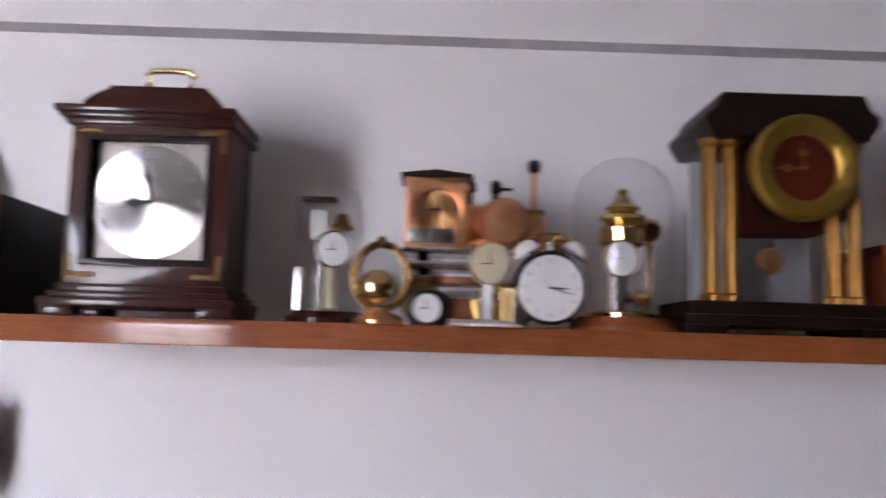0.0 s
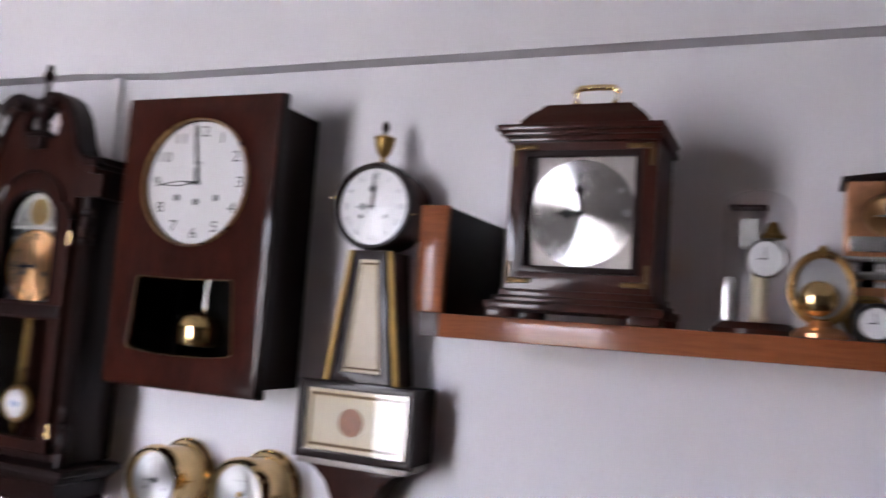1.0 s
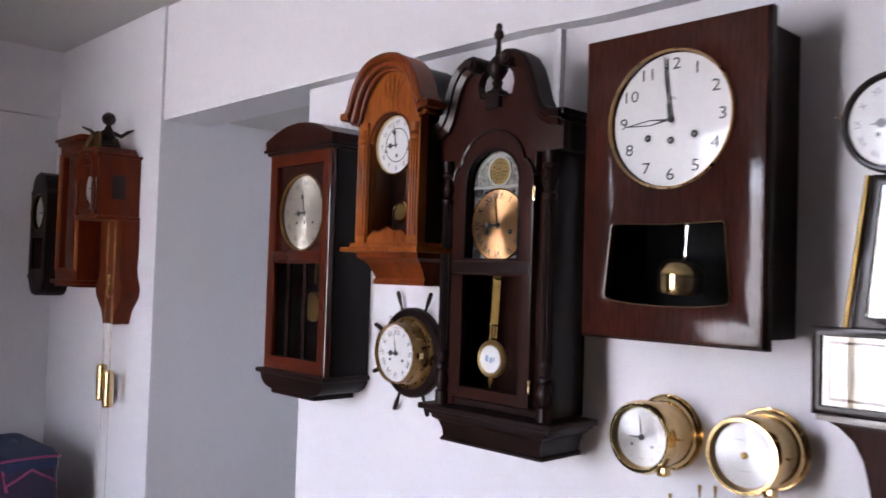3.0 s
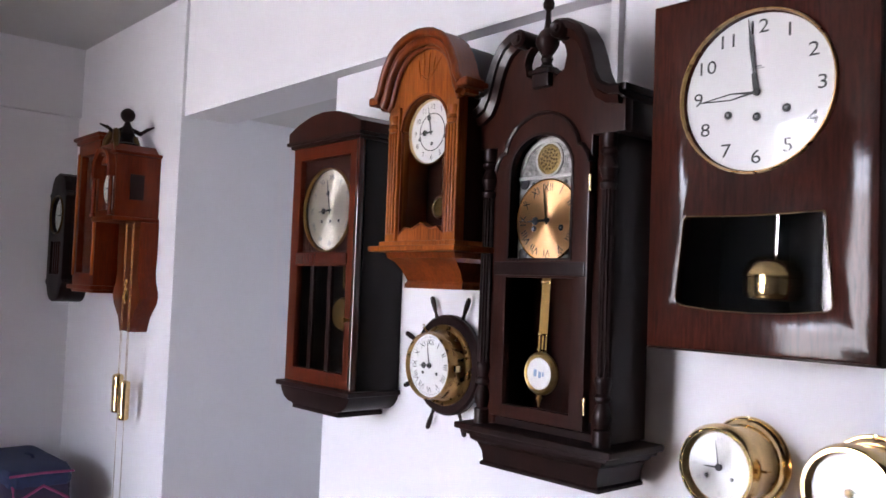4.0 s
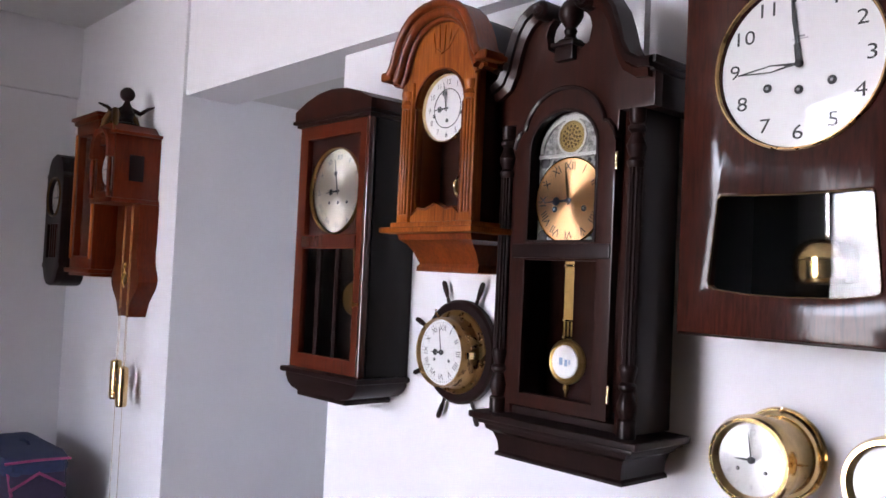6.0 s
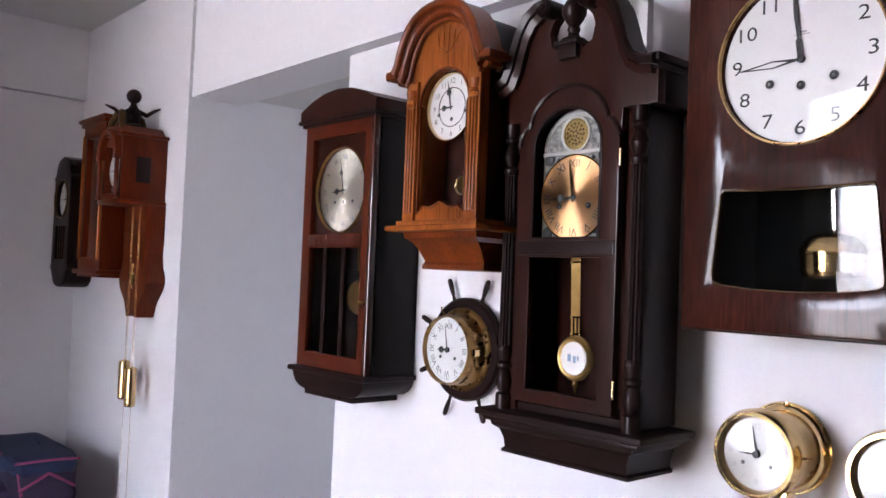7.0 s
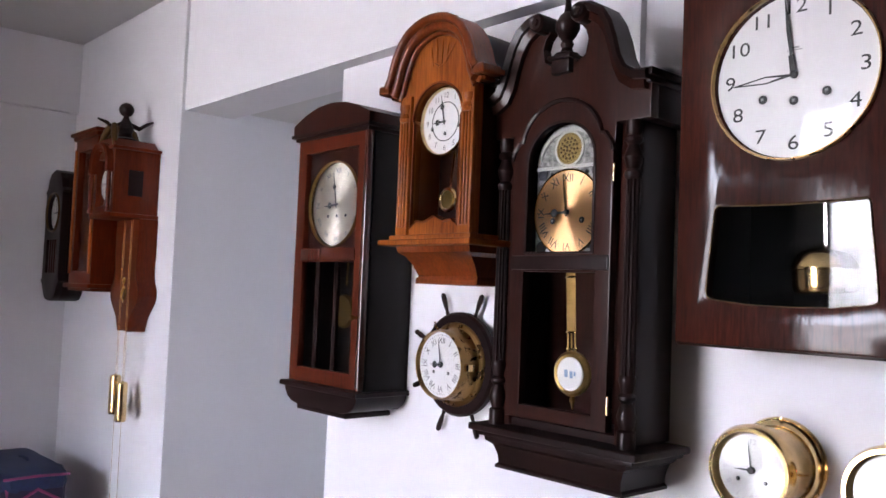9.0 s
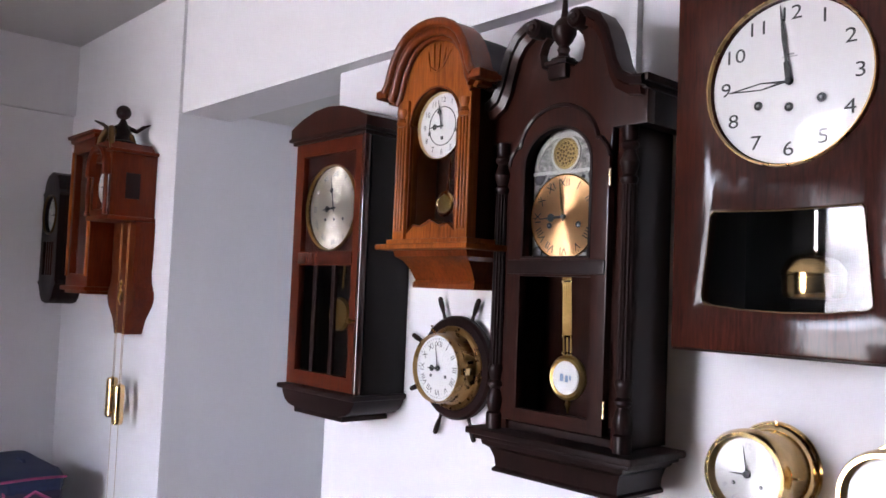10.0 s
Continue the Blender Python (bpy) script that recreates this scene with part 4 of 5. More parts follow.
def banjo_clock():
    cx = -0.778
    c = thing("banjo_clock", (cx, EAST, 1.16), "mahogany banjo clock with painted glass panels and urn finial", "clock", "clocks on the wall")
    f = -0.1
    part("head", bm_lathe([(0.082, 0.0), (0.084, 0.01), (0.084, 0.085), (0.08, 0.09), (0.0, 0.09)], (0, 0, 1.822), "y", 56), WALNUT, c, "round dark wood head")
    bezel(c, 0, 1.822, f + 0.014, 0.087, 0.012, EBONY, 0.022)
    d = dial_disc(c, 0, 1.822, f + 0.006, 0.076, ENAMEL)
    dome_glass(c, 0, 1.822, f - 0.004, 0.075, 0.008)
    numerals(d, 0, 0, -0.0016, 0.06, 0.0115, ROMAN, True, GREY)
    hand("hour_hand", d, 0, 0, -0.004, 267, 0.04, 0.0045, GREY, True)
    hand("minute_hand", d, 0, 0, -0.006, 357, 0.062, 0.004, INK, True)
    for x in (-0.027, 0.027):
        arbor(d, x, -0.02, -0.001, 0.004)
    part("latch", bm_tube([(0.08, f, 1.808), (0.093, f - 0.002, 1.806)], 0.002, 8), BRASS, c)
    part("latch", bm_tube([(-0.08, f, 1.836), (-0.094, f - 0.002, 1.838)], 0.002, 8), BRASS, c)
    part("finial_block", bm_plate([(-0.04, 1.893), (-0.02, 1.9), (-0.012, 1.912), (0.012, 1.912), (0.02, 1.9), (0.04, 1.893)], [], -0.09, -0.004, 0.002), WALNUT, c)
    u = part("finial", bm_lathe([(0.01, 1.912), (0.006, 1.918), (0.006, 1.924), (0.014, 1.934), (0.019, 1.95), (0.02, 1.96), (0.022, 1.964), (0.018, 1.966), (0.01, 1.97)], (0, f + 0.03, 0), "z", 24), OLDBRASS, c, "brass urn finial")
    part("finial_tip", bm_lathe([(0.006, 1.968), (0.004, 1.976), (0.008, 1.984), (0.007, 1.992), (0.0, 2.002)], (0, f + 0.03, 0), "z", 16), EBONY, u)
    t, b = 1.735, 1.474
    thr = part("throat", bm_plate([(-0.04, t), (0.04, t), (0.071, b), (-0.071, b)], [], f + 0.012, -0.002, 0.002), WALNUT, c, "tapering wooden throat")
    part("throat_frame", bm_plate([(-0.035, t), (0.035, t), (0.066, b), (-0.066, b)], [[(-0.02, t - 0.018), (-0.042, b + 0.022), (0.042, b + 0.022), (0.02, t - 0.018)]], f + 0.004, f + 0.012, 0.001), EBONY, thr)
    part("throat_panel", bm_plate([(-0.027, t - 0.013), (0.027, t - 0.013), (0.051, b + 0.017), (-0.051, b + 0.017)], [], f + 0.009, f + 0.0115), CREAM, thr, "cream painted tablet")
    part("tablet_border", bm_plate([(-0.018, t - 0.024), (0.018, t - 0.024), (0.038, b + 0.028), (-0.038, b + 0.028)], [[(-0.0155, t - 0.028), (-0.035, b + 0.032), (0.035, b + 0.032), (0.0155, t - 0.028)]], f + 0.0085, f + 0.0089), BRONZE, thr)
    part("throat_glass", bm_plate([(-0.026, t - 0.014), (0.026, t - 0.014), (0.05, b + 0.018), (-0.05, b + 0.018)], [], f + 0.0055, f + 0.0065), GLASS, thr)
    for s in (-1, 1):
        part("side_rail", bm_tube([(s * 0.043, f + 0.01, t), (s * 0.077, f + 0.01, b)], 0.0055, 10), OLDBRASS, c, "slender brass side rail")
    box = part("box", bm_box((-0.123, f + 0.006, 1.33), (0.123, -0.002, 1.473), 0.002), EBONY, c, "rectangular lower box")
    part("box_frame", bm_plate(rect(-0.127, 1.326, 0.127, 1.477), [rect(-0.111, 1.342, 0.111, 1.461)], f - 0.008, f + 0.006, 0.003), EBONY, box)
    part("box_tablet", bm_plate(rect(-0.112, 1.341, 0.112, 1.462), [], f + 0.002, f + 0.005), CREAM, box, "cream painted glass tablet")
    part("tablet_border", bm_plate(rect(-0.103, 1.35, 0.103, 1.453), [rect(-0.097, 1.356, 0.097, 1.447)], f + 0.0012, f + 0.0016), BRONZE, box)
    part("tablet_medallion", bm_lathe([(0.027, 0), (0.027, 0.0006), (0, 0.0006)], (-0.01, f + 0.0018, 1.4), "y", 32), plain("medallion_paint", (0.3, 0.12, 0.05), 0.5, 0.5, 90, 0.0), box)
    part("box_glass", bm_plate(rect(-0.112, 1.341, 0.112, 1.462), [], f - 0.0035, f - 0.002), GLASS, box)
    part("box_ledge", bm_box((-0.118, f - 0.01, 1.316), (0.118, -0.002, 1.327), 0.003), plain("pale_ledge", (0.3, 0.27, 0.24), 0.3), box, "pale ledge under the box")
    br = mirrored([(-0.112, 1.317), (-0.085, 1.306), (-0.06, 1.285), (-0.044, 1.255), (-0.036, 1.22), (-0.03, 1.19), (0, 1.19)])
    part("bracket", bm_plate(br, [], f + 0.004, -0.002, 0.003), WALNUT, c, "curved bracket tapering downwards")
    part("drop_finial", bm_lathe([(0.024, 1.19), (0.022, 1.184), (0.012, 1.178), (0.016, 1.17), (0.008, 1.162), (0, 1.16)], (0, f + 0.036, 0), "z", 20), OLDBRASS, c)


square_clock()
scroll_clock()
oak_clock()
regulator_clock()
wheel_clock()
brass_instrument(-1.242, 1.231, "round polished brass ship clock with a silver dial", SILVER, True)
brass_instrument(-1.024, 1.232, "round polished brass ship barometer with a silver dial", SILVER, False)
banjo_clock()


# ---- the shelf and what stands on it; y is the room's own ----
TOP = 1.619


def shelf():
    s = thing("wall_shelf", (0.7, EAST, 1.58), "long reddish-brown wooden wall shelf full of small clocks", "shelf")
    part("board", bm_box((-1.233, -0.3, 1.581), (1.3, -0.001, TOP), 0.002), SHELF, s)
    part("end_cap", bm_box((-1.268, -0.3, 1.581), (-1.235, -0.001, TOP), 0.002), plain("grey_end", (0.09, 0.07, 0.07), 0.5, 0.2), s, "dark end piece")


def side_box():
    b = thing("wooden_box", (-0.557, 1.23, TOP), "narrow orange-brown wooden box with black sides, on the shelf", "box")
    part("case", bm_box((-0.024, -0.116, TOP), (0.025, 0.155, 1.794), 0.002), BLACK, b, "black box sides")
    part("front", bm_box((-0.025, -0.13, TOP), (0.025, -0.117, 1.796), 0.003), SHELF, b, "orange-brown front")


def bracket_clock():
    cx = -0.315
    c = thing("bracket_clock", (cx, 1.18, TOP), "dark mahogany bracket clock with square silver dial and brass handle", "clock", "clocks on the shelf")
    f, bk = -0.085, 0.06
    case = part("case", bm_plate(rect(-0.114, 1.662, 0.116, 1.905), [rect(-0.086, 1.7, 0.086, 1.875)], f, bk, 0.003), BRACKET, c)
    base = part("base", bm_box((-0.137, f - 0.025, 1.632), (0.137, bk + 0.015, 1.645), 0.004), BRACKET, c)
    part("base_step", bm_box((-0.128, f - 0.016, 1.644), (0.128, bk + 0.01, 1.654), 0.004), BRACKET, base)
    part("base_step", bm_box((-0.12, f - 0.006, 1.652), (0.12, bk + 0.004, 1.665), 0.004), BRACKET, base)
    for sx in (-1, 1):
        for y in (f - 0.006, bk - 0.006):
            part("foot", bm_box((sx * 0.11 - 0.024, y - 0.018, TOP), (sx * 0.11 + 0.024, y + 0.018, 1.634), 0.004), BRACKET, c)
    part("cornice", bm_join(bm_box((-0.122, f - 0.008, 1.896), (0.124, bk + 0.008, 1.906), 0.003), bm_box((-0.13, f - 0.014, 1.905), (0.122, bk + 0.006, 1.913), 0.003), bm_box((-0.136, f - 0.02, 1.912), (0.126, bk + 0.008, 1.922), 0.004)), BRACKET, c)
    prof = [(0.102, 0.078, 1.92), (0.1, 0.076, 1.93), (0.088, 0.066, 1.944), (0.074, 0.055, 1.955), (0.07, 0.052, 1.961)]
    bm = bmesh.new()
    ym = (f + bk) / 2
    rows = [[bm.verts.new(p) for p in ((-hx, ym + hy, z), (-hx, ym - hy, z), (hx, ym - hy, z), (hx, ym + hy, z))] for hx, hy, z in prof]
    for a, b in zip(rows, rows[1:]):
        for i in range(4):
            bm.faces.new((a[i], a[(i + 1) % 4], b[(i + 1) % 4], b[i]))
    bm.faces.new(rows[0]), bm.faces.new(rows[-1])
    bmesh.ops.recalc_face_normals(bm, faces=bm.faces[:])
    part("bell_top", bm, BRACKET, c, "caddy-shaped top")
    h = part("handle", bm_tube([(-0.022, ym, 1.958), (-0.024, ym, 1.968), (-0.033, ym, 1.978), (-0.035, ym, 1.994), (-0.028, ym, 2.001), (0, ym, 2.002), (0.028, ym, 2.001), (0.035, ym, 1.994), (0.033, ym, 1.978), (0.024, ym, 1.968), (0.022, ym, 1.958)], 0.0052, 10), BRASS, c, "brass carrying handle")
    part("handle_plate", bm_box((-0.022, ym - 0.008, 1.958), (0.022, ym + 0.008, 1.962), 0.001), BRASS, h)
    door = part("door_frame", bm_plate(rect(-0.092, 1.692, 0.092, 1.882), [rect(-0.083, 1.702, 0.083, 1.872)], f - 0.005, f + 0.003, 0.002), EBONY, c)
    part("door_glass", bm_plate(rect(-0.084, 1.701, 0.084, 1.873), [], f + 0.003, f + 0.0045), GLASS, door)
    part("dial_plate", bm_box((-0.086, f + 0.016, 1.7), (0.086, f + 0.02, 1.875), 0), metal("silvered_corners", (0.36, 0.33, 0.31), 0.4, 0.3), c, "silvered square dial plate")
    d = dial_disc(c, 0, 1.787, f + 0.0145, 0.083, GREYDIAL)
    numerals(d, 0, 0, -0.0016, 0.069, 0.011, ROMAN, True, GREY)
    hand("hour_hand", d, 0, 0, -0.004, 268, 0.04, 0.0045, INK, True)
    hand("minute_hand", d, 0, 0, -0.006, 352, 0.064, 0.0035, INK, True)
    for sx in (-1, 1):
        for z in (1.888, 1.678):
            part("spandrel_mount", bm_join(bm_box((sx * 0.09 - 0.02, f - 0.003, z - 0.004), (sx * 0.09 + 0.02, f + 0.002, z + 0.004), 0.002), bm_lathe([(0.006, 0), (0.004, 0.003), (0, 0.003)], (sx * 0.103, f, z), "y", 12), bm_box((sx * 0.107 - 0.003, f - 0.003, z - (0.03 if z > 1.8 else -0.004)), (sx * 0.107 + 0.003, f + 0.002, z + (-0.004 if z > 1.8 else 0.03)), 0.001)), BRONZE, c, "dull bronze corner mount")


def skeleton_clock():
    c = thing("anniversary_clock", (-0.06, 1.16, TOP), "small glass-domed clock with white dial and cream pillar", "clock", "clocks on the shelf")
    part("base", bm_lathe([(0.062, TOP), (0.062, 1.626), (0.056, 1.63), (0.05, 1.636)], (0, 0, 0), "z", 36), WALNUT, c, "dark round wooden base")
    part("dome", bm_lathe([(0.05, 1.636), (0.05, 1.8)] + [(0.05 * math.cos(a), 1.8 + 0.032 * math.sin(a)) for a in [math.pi / 2 * i / 8 for i in range(1, 9)]], (0, 0, 0), "z", 36), THIN, c, "clear glass dome")
    part("post", bm_box((-0.042, -0.034, 1.636), (-0.024, -0.026, 1.7), 0.002), STEEL, c, "bright plate pillar")
    part("rear_pillar", bm_lathe([(0.012, 1.636), (0.014, 1.642), (0.011, 1.65), (0.013, 1.72), (0.01, 1.73), (0.006, 1.76)], (0.004, 0.0, 0), "z", 18), plain("cream_pillar", (0.6, 0.52, 0.36), 0.4), c, "cream pillar")
    part("movement", bm_box((-0.025, -0.014, 1.745), (0.004, 0.01, 1.79), 0.006), PALE, c, "pale silvered movement")
    part("top_plate", bm_box((-0.042, -0.02, 1.803), (0.012, 0.012, 1.808), 0.001), EBONY, c)
    d = dial_disc(c, 0.013, 1.727, -0.036, 0.026, ENAMEL)
    bezel(c, 0.013, 1.727, -0.034, 0.028, 0.004, STEEL, 0.006)
    hand("minute_hand", d, 0, 0, -0.002, 355, 0.018, 0.0016)
    hand("hour_hand", d, 0, 0, -0.003, 268, 0.013, 0.0016)
    part("collar", bm_lathe([(0.016, 1.76), (0.018, 1.764), (0.012, 1.77), (0.006, 1.785)], (0.02, 0, 0), "z", 16), OLDBRASS, c)


def oval_clock():
    c = thing("oval_clock", (0.026, 1.075, TOP), "small oval brass mantel clock on a copper foot", "clock", "clocks on the shelf")
    part("foot", bm_lathe([(0.036, TOP), (0.036, 1.624), (0.03, 1.63), (0.018, 1.634), (0.012, 1.642)], (0, 0, 0), "z", 28), COPPER, c)
    n = 44
    ring = [(0.038 * math.cos(2 * math.pi * i / n), -0.0, 1.685 + 0.046 * math.sin(2 * math.pi * i / n)) for i in range(n)]
    part("frame", bm_tube(ring + ring[:2], 0.0055, 10), DARKBRASS, c, "oval brass frame")
    part("backing", bm_plate([(x * 0.93, 1.685 + (z - 1.685) * 0.94) for x, y, z in ring], [], 0.004, 0.008), GREY, c, "grey backing")
    part("drum", bm_lathe([(0.024, 0), (0.024, 0.012)] + [(0.024 * math.cos(a), 0.012 + 0.014 * math.sin(a)) for a in [math.pi / 2 * i / 6 for i in range(1, 7)]], (-0.004, 0.004, 1.671), "y", 30), BRASS, c, "polished brass drum")
    part("top_knob", bm_lathe([(0.005, 1.73), (0.008, 1.735), (0.004, 1.742), (0, 1.744)], (0, 0, 0), "z", 14), OLDBRASS, c)


def engine_clock():
    c = thing("steam_engine_clock", (0.16, 1.19, TOP), "copper model steam engine with a clock in its cab", "model clock", "clocks on the shelf")
    part("platform", bm_box((-0.108, -0.06, 1.728), (0.062, 0.04, 1.736), 0.002), STEEL, c, "pale metal deck")
    cab = part("cab", bm_plate(rect(-0.105, 1.736, -0.01, 1.842), [circle(-0.052, 1.795, 0.03, 32)], -0.055, 0.03, 0.003), COPPER, c, "copper cab")
    part("cab_roof", bm_plate([(-0.112, 1.842), (-0.004, 1.842), (-0.004, 1.847), (-0.058, 1.853), (-0.112, 1.847)], [], -0.062, 0.036, 0.001), EBONY, cab, "dark cab roof")
    part("cab_panel", bm_box((-0.1, -0.058, 1.742), (-0.03, -0.0555, 1.764), 0.001), STEEL, cab)
    d = dial_disc(c, -0.052, 1.795, -0.04, 0.03, SPUNCOP)
    hand("minute_hand", d, 0, 0, -0.003, 352, 0.024, 0.003, STEEL)
    hand("hour_hand", d, 0, 0, -0.004, 268, 0.018, 0.003, STEEL)
    part("boiler", bm_lathe([(0.0, -0.04), (0.03, -0.036), (0.038, -0.026), (0.04, 0.0), (0.04, 0.05), (0.03, 0.062), (0, 0.064)], (0.045, 0.0, 1.775), "y", 36), COPPER, c, "round copper boiler")
    part("boiler_barrel", bm_tube([(-0.012, -0.005, 1.78), (0.05, -0.002, 1.776), (0.1, 0.004, 1.772), (0.112, 0.005, 1.771)], [0.03, 0.031, 0.03, 0.018], 24), COPPER, c, "copper boiler barrel")
    part("steam_pipe", bm_tube([(-0.005, -0.03, 1.745), (0.02, -0.045, 1.748), (0.07, -0.045, 1.75), (0.12, -0.02, 1.757), (0.13, 0.0, 1.762)], 0.0055, 10), COPPER, c, "bent copper pipe")
    part("water_gauge", bm_lathe([(0.005, 1.808), (0.007, 1.812), (0.006, 1.838), (0.008, 1.842), (0, 1.846)], (0.02, -0.02, 0), "z", 14), ENAMEL, c, "white gauge glass")
    part("whistle", bm_lathe([(0.012, 1.73), (0.016, 1.74), (0.01, 1.752), (0.02, 1.757), (0.02, 1.761), (0.006, 1.765)], (0.135, -0.01, 0), "z", 16), OLDBRASS, c, "brass whistle")
    part("boiler_band", bm_lathe([(0.0415, 0.02), (0.0415, 0.028), (0.04, 0.03)], (0.045, 0, 1.775), "y", 36), BRASS, c)
    for x, t, r in ((-0.006, 1.85, 0.008), (0.035, 1.852, 0.008)):
        part("valve", bm_lathe([(r * 0.6, 1.8), (r * 0.6, 1.828), (r * 1.3, 1.832), (r * 1.3, 1.84), (r, 1.846), (0, t)], (x, 0, 0), "z", 16), EBONY, c, "dark valve knob")
    part("lever", bm_tube([(0.035, -0.01, 1.835), (0.06, -0.012, 1.834)], 0.0025, 8), EBONY, c)
    ch = part("chimney", bm_lathe([(0.009, 1.8), (0.006, 1.808), (0.0045, 1.82), (0.0045, 1.866)], (0.095, 0, 0), "z", 16), COPPER, c, "tall thin copper chimney")
    part("chimney_cap", bm_lathe([(0.003, 1.862), (0.009, 1.868), (0.01, 1.876), (0.006, 1.883), (0, 1.884)], (0.095, 0, 0), "z", 16), EBONY, ch)
    part("chimney_bracket", bm_box((0.06, -0.02, 1.796), (0.11, 0.02, 1.803), 0.002), OLDBRASS, c)
    part("cylinder", bm_lathe([(0.0, -0.045), (0.018, -0.04), (0.02, 0.0), (0.02, 0.03), (0, 0.034)], (0.098, 0, 1.757), "y", 24), COPPER, c)
    for k, z in enumerate((1.712, 1.69, 1.668)):
        part("shelf_plate", bm_box((-0.098, -0.05, z - 0.008), (0.04, 0.03, z + 0.004), 0.002), (STEEL, COPPER, STEEL)[k], c)
    part("undercarriage", bm_box((-0.09, -0.035, 1.632), (0.05, 0.025, 1.664), 0.004), COPPER, c)
    for x in (-0.075, 0.03):
        part("leg", bm_box((x - 0.008, -0.04, 1.66), (x + 0.008, 0.03, 1.73), 0.002), EBONY, c)
        w = part("wheel", bm_lathe([(0.032, 0), (0.032, 0.006), (0.026, 0.008), (0.024, 0.004), (0.008, 0.004), (0.007, 0.009), (0, 0.01)], (x, -0.042, TOP + 0.033), "y", 28), OLDBRASS, c)
        part("hub", bm_lathe([(0.006, 0.004), (0.006, 0.012), (0, 0.013)], (x, -0.042, TOP + 0.033), "y", 12), COPPER, w)


def small_clocks():
    c = thing("travel_clock", (0.094, 1.1, TOP), "tiny black travel clock with pale round face", "clock", "clocks on the shelf")
    part("case", bm_plate([(-0.026, TOP)] + [(-0.03, 1.63), (-0.03, 1.65)] + arc(0, 1.65, 0.03, 170, 10, 12, 0.02) + [(0.03, 1.65), (0.03, 1.63), (0.026, TOP)], [], -0.02, 0.02, 0.003), BLACK, c)
    d = dial_disc(c, -0.002, 1.643, -0.021, 0.02, ENAMEL)
    hand("minute_hand", d, 0, 0, -0.002, 350, 0.015, 0.0015)
    hand("hour_hand", d, 0, 0, -0.003, 268, 0.011, 0.0018)
    bezel(c, -0.002, 1.643, -0.02, 0.0225, 0.003, STEEL, 0.004)
    c = thing("pedestal_clock", (0.176, 1.06, TOP), "cream pedestal clock with a round face on a slim stem", "clock", "clocks on the shelf")
    part("foot", bm_lathe([(0.048, TOP), (0.048, 1.622), (0.03, 1.626), (0.012, 1.629)], (0, 0, 0), "z", 32), ENAMEL, c)
    part("stem", bm_box((-0.009, -0.006, 1.626), (0.007, 0.006, 1.682), 0.002), ENAMEL, c)
    part("case", bm_lathe([(0.03, -0.012), (0.031, 0.0), (0.028, 0.01), (0, 0.01)], (0.003, 0, 1.706), "y", 36), CREAM, c)
    d = dial_disc(c, 0.003, 1.706, -0.0105, 0.025, CREAM)
    hand("hour_hand", d, 0, 0, -0.002, 268, 0.016, 0.0016)
    hand("minute_hand", d, 0, 0, -0.003, 352, 0.021, 0.0014)
    for x in (0.024, 0.036):
        part("side_pillar", bm_lathe([(0.003, 1.622), (0.003, 1.676)], (x, 0.012, 0), "z", 10), BRASS, c)
    part("pillar_top", bm_box((0.018, 0.004, 1.674), (0.042, 0.02, 1.68), 0.001), BRASS, c)


def alarm_clock():
    c = thing("alarm_clock", (0.267, 1.085, TOP), "twin-bell alarm clock with dark rim, white face and white bells", "clock", "clocks on the shelf")
    z = 1.676
    part("case", bm_lathe([(0.046, -0.022), (0.051, -0.018), (0.053, 0.0), (0.053, 0.012), (0.05, 0.016), (0.047, 0.012), (0.047, 0.0)], (0, 0, z), "y", 48), BLACK, c, "dark metal case")
    d = dial_disc(c, 0, z, -0.011, 0.048, ENAMEL)
    dome_glass(c, 0, z, -0.013, 0.048, 0.009)
    numerals(d, 0, 0, -0.0016, 0.038, 0.0075, "12 1 2 3 4 5 6 7 8 9 10 11".split(), False, GREY)
    hand("hour_hand", d, 0, 0, -0.003, 92, 0.026, 0.0028)
    hand("minute_hand", d, 0, 0, -0.004, 106, 0.034, 0.002)
    hand("alarm_hand", d, 0, 0, -0.0025, 318, 0.018, 0.0014, GREY)
    for s in (-1, 1):
        q = Matrix.Translation((s * 0.033, 0, z + 0.05)) @ Matrix.Rotation(radians(s * 32), 4, "Y")
        bm = bm_lathe([(0.02, 0.0), (0.0195, 0.006), (0.015, 0.013), (0.008, 0.017), (0, 0.018)], (0, 0, 0), "z", 24)
        bmesh.ops.transform(bm, verts=bm.verts[:], matrix=q)
        part("bell", bm, ENAMEL, c, "white bell")
        part("foot", bm_tube([(s * 0.03, 0, z - 0.042), (s * 0.036, 0, TOP + 0.003)], [0.005, 0.004], 10), BLACK, c)
    part("handle", bm_tube([(-0.024, 0, z + 0.068), (-0.012, 0, z + 0.078), (0.012, 0, z + 0.078), (0.024, 0, z + 0.068)], 0.0025, 8), OLDBRASS, c)
    part("hammer", bm_tube([(0, 0, z + 0.05), (0, 0, z + 0.066)], [0.002, 0.005], 8), STEEL, c)


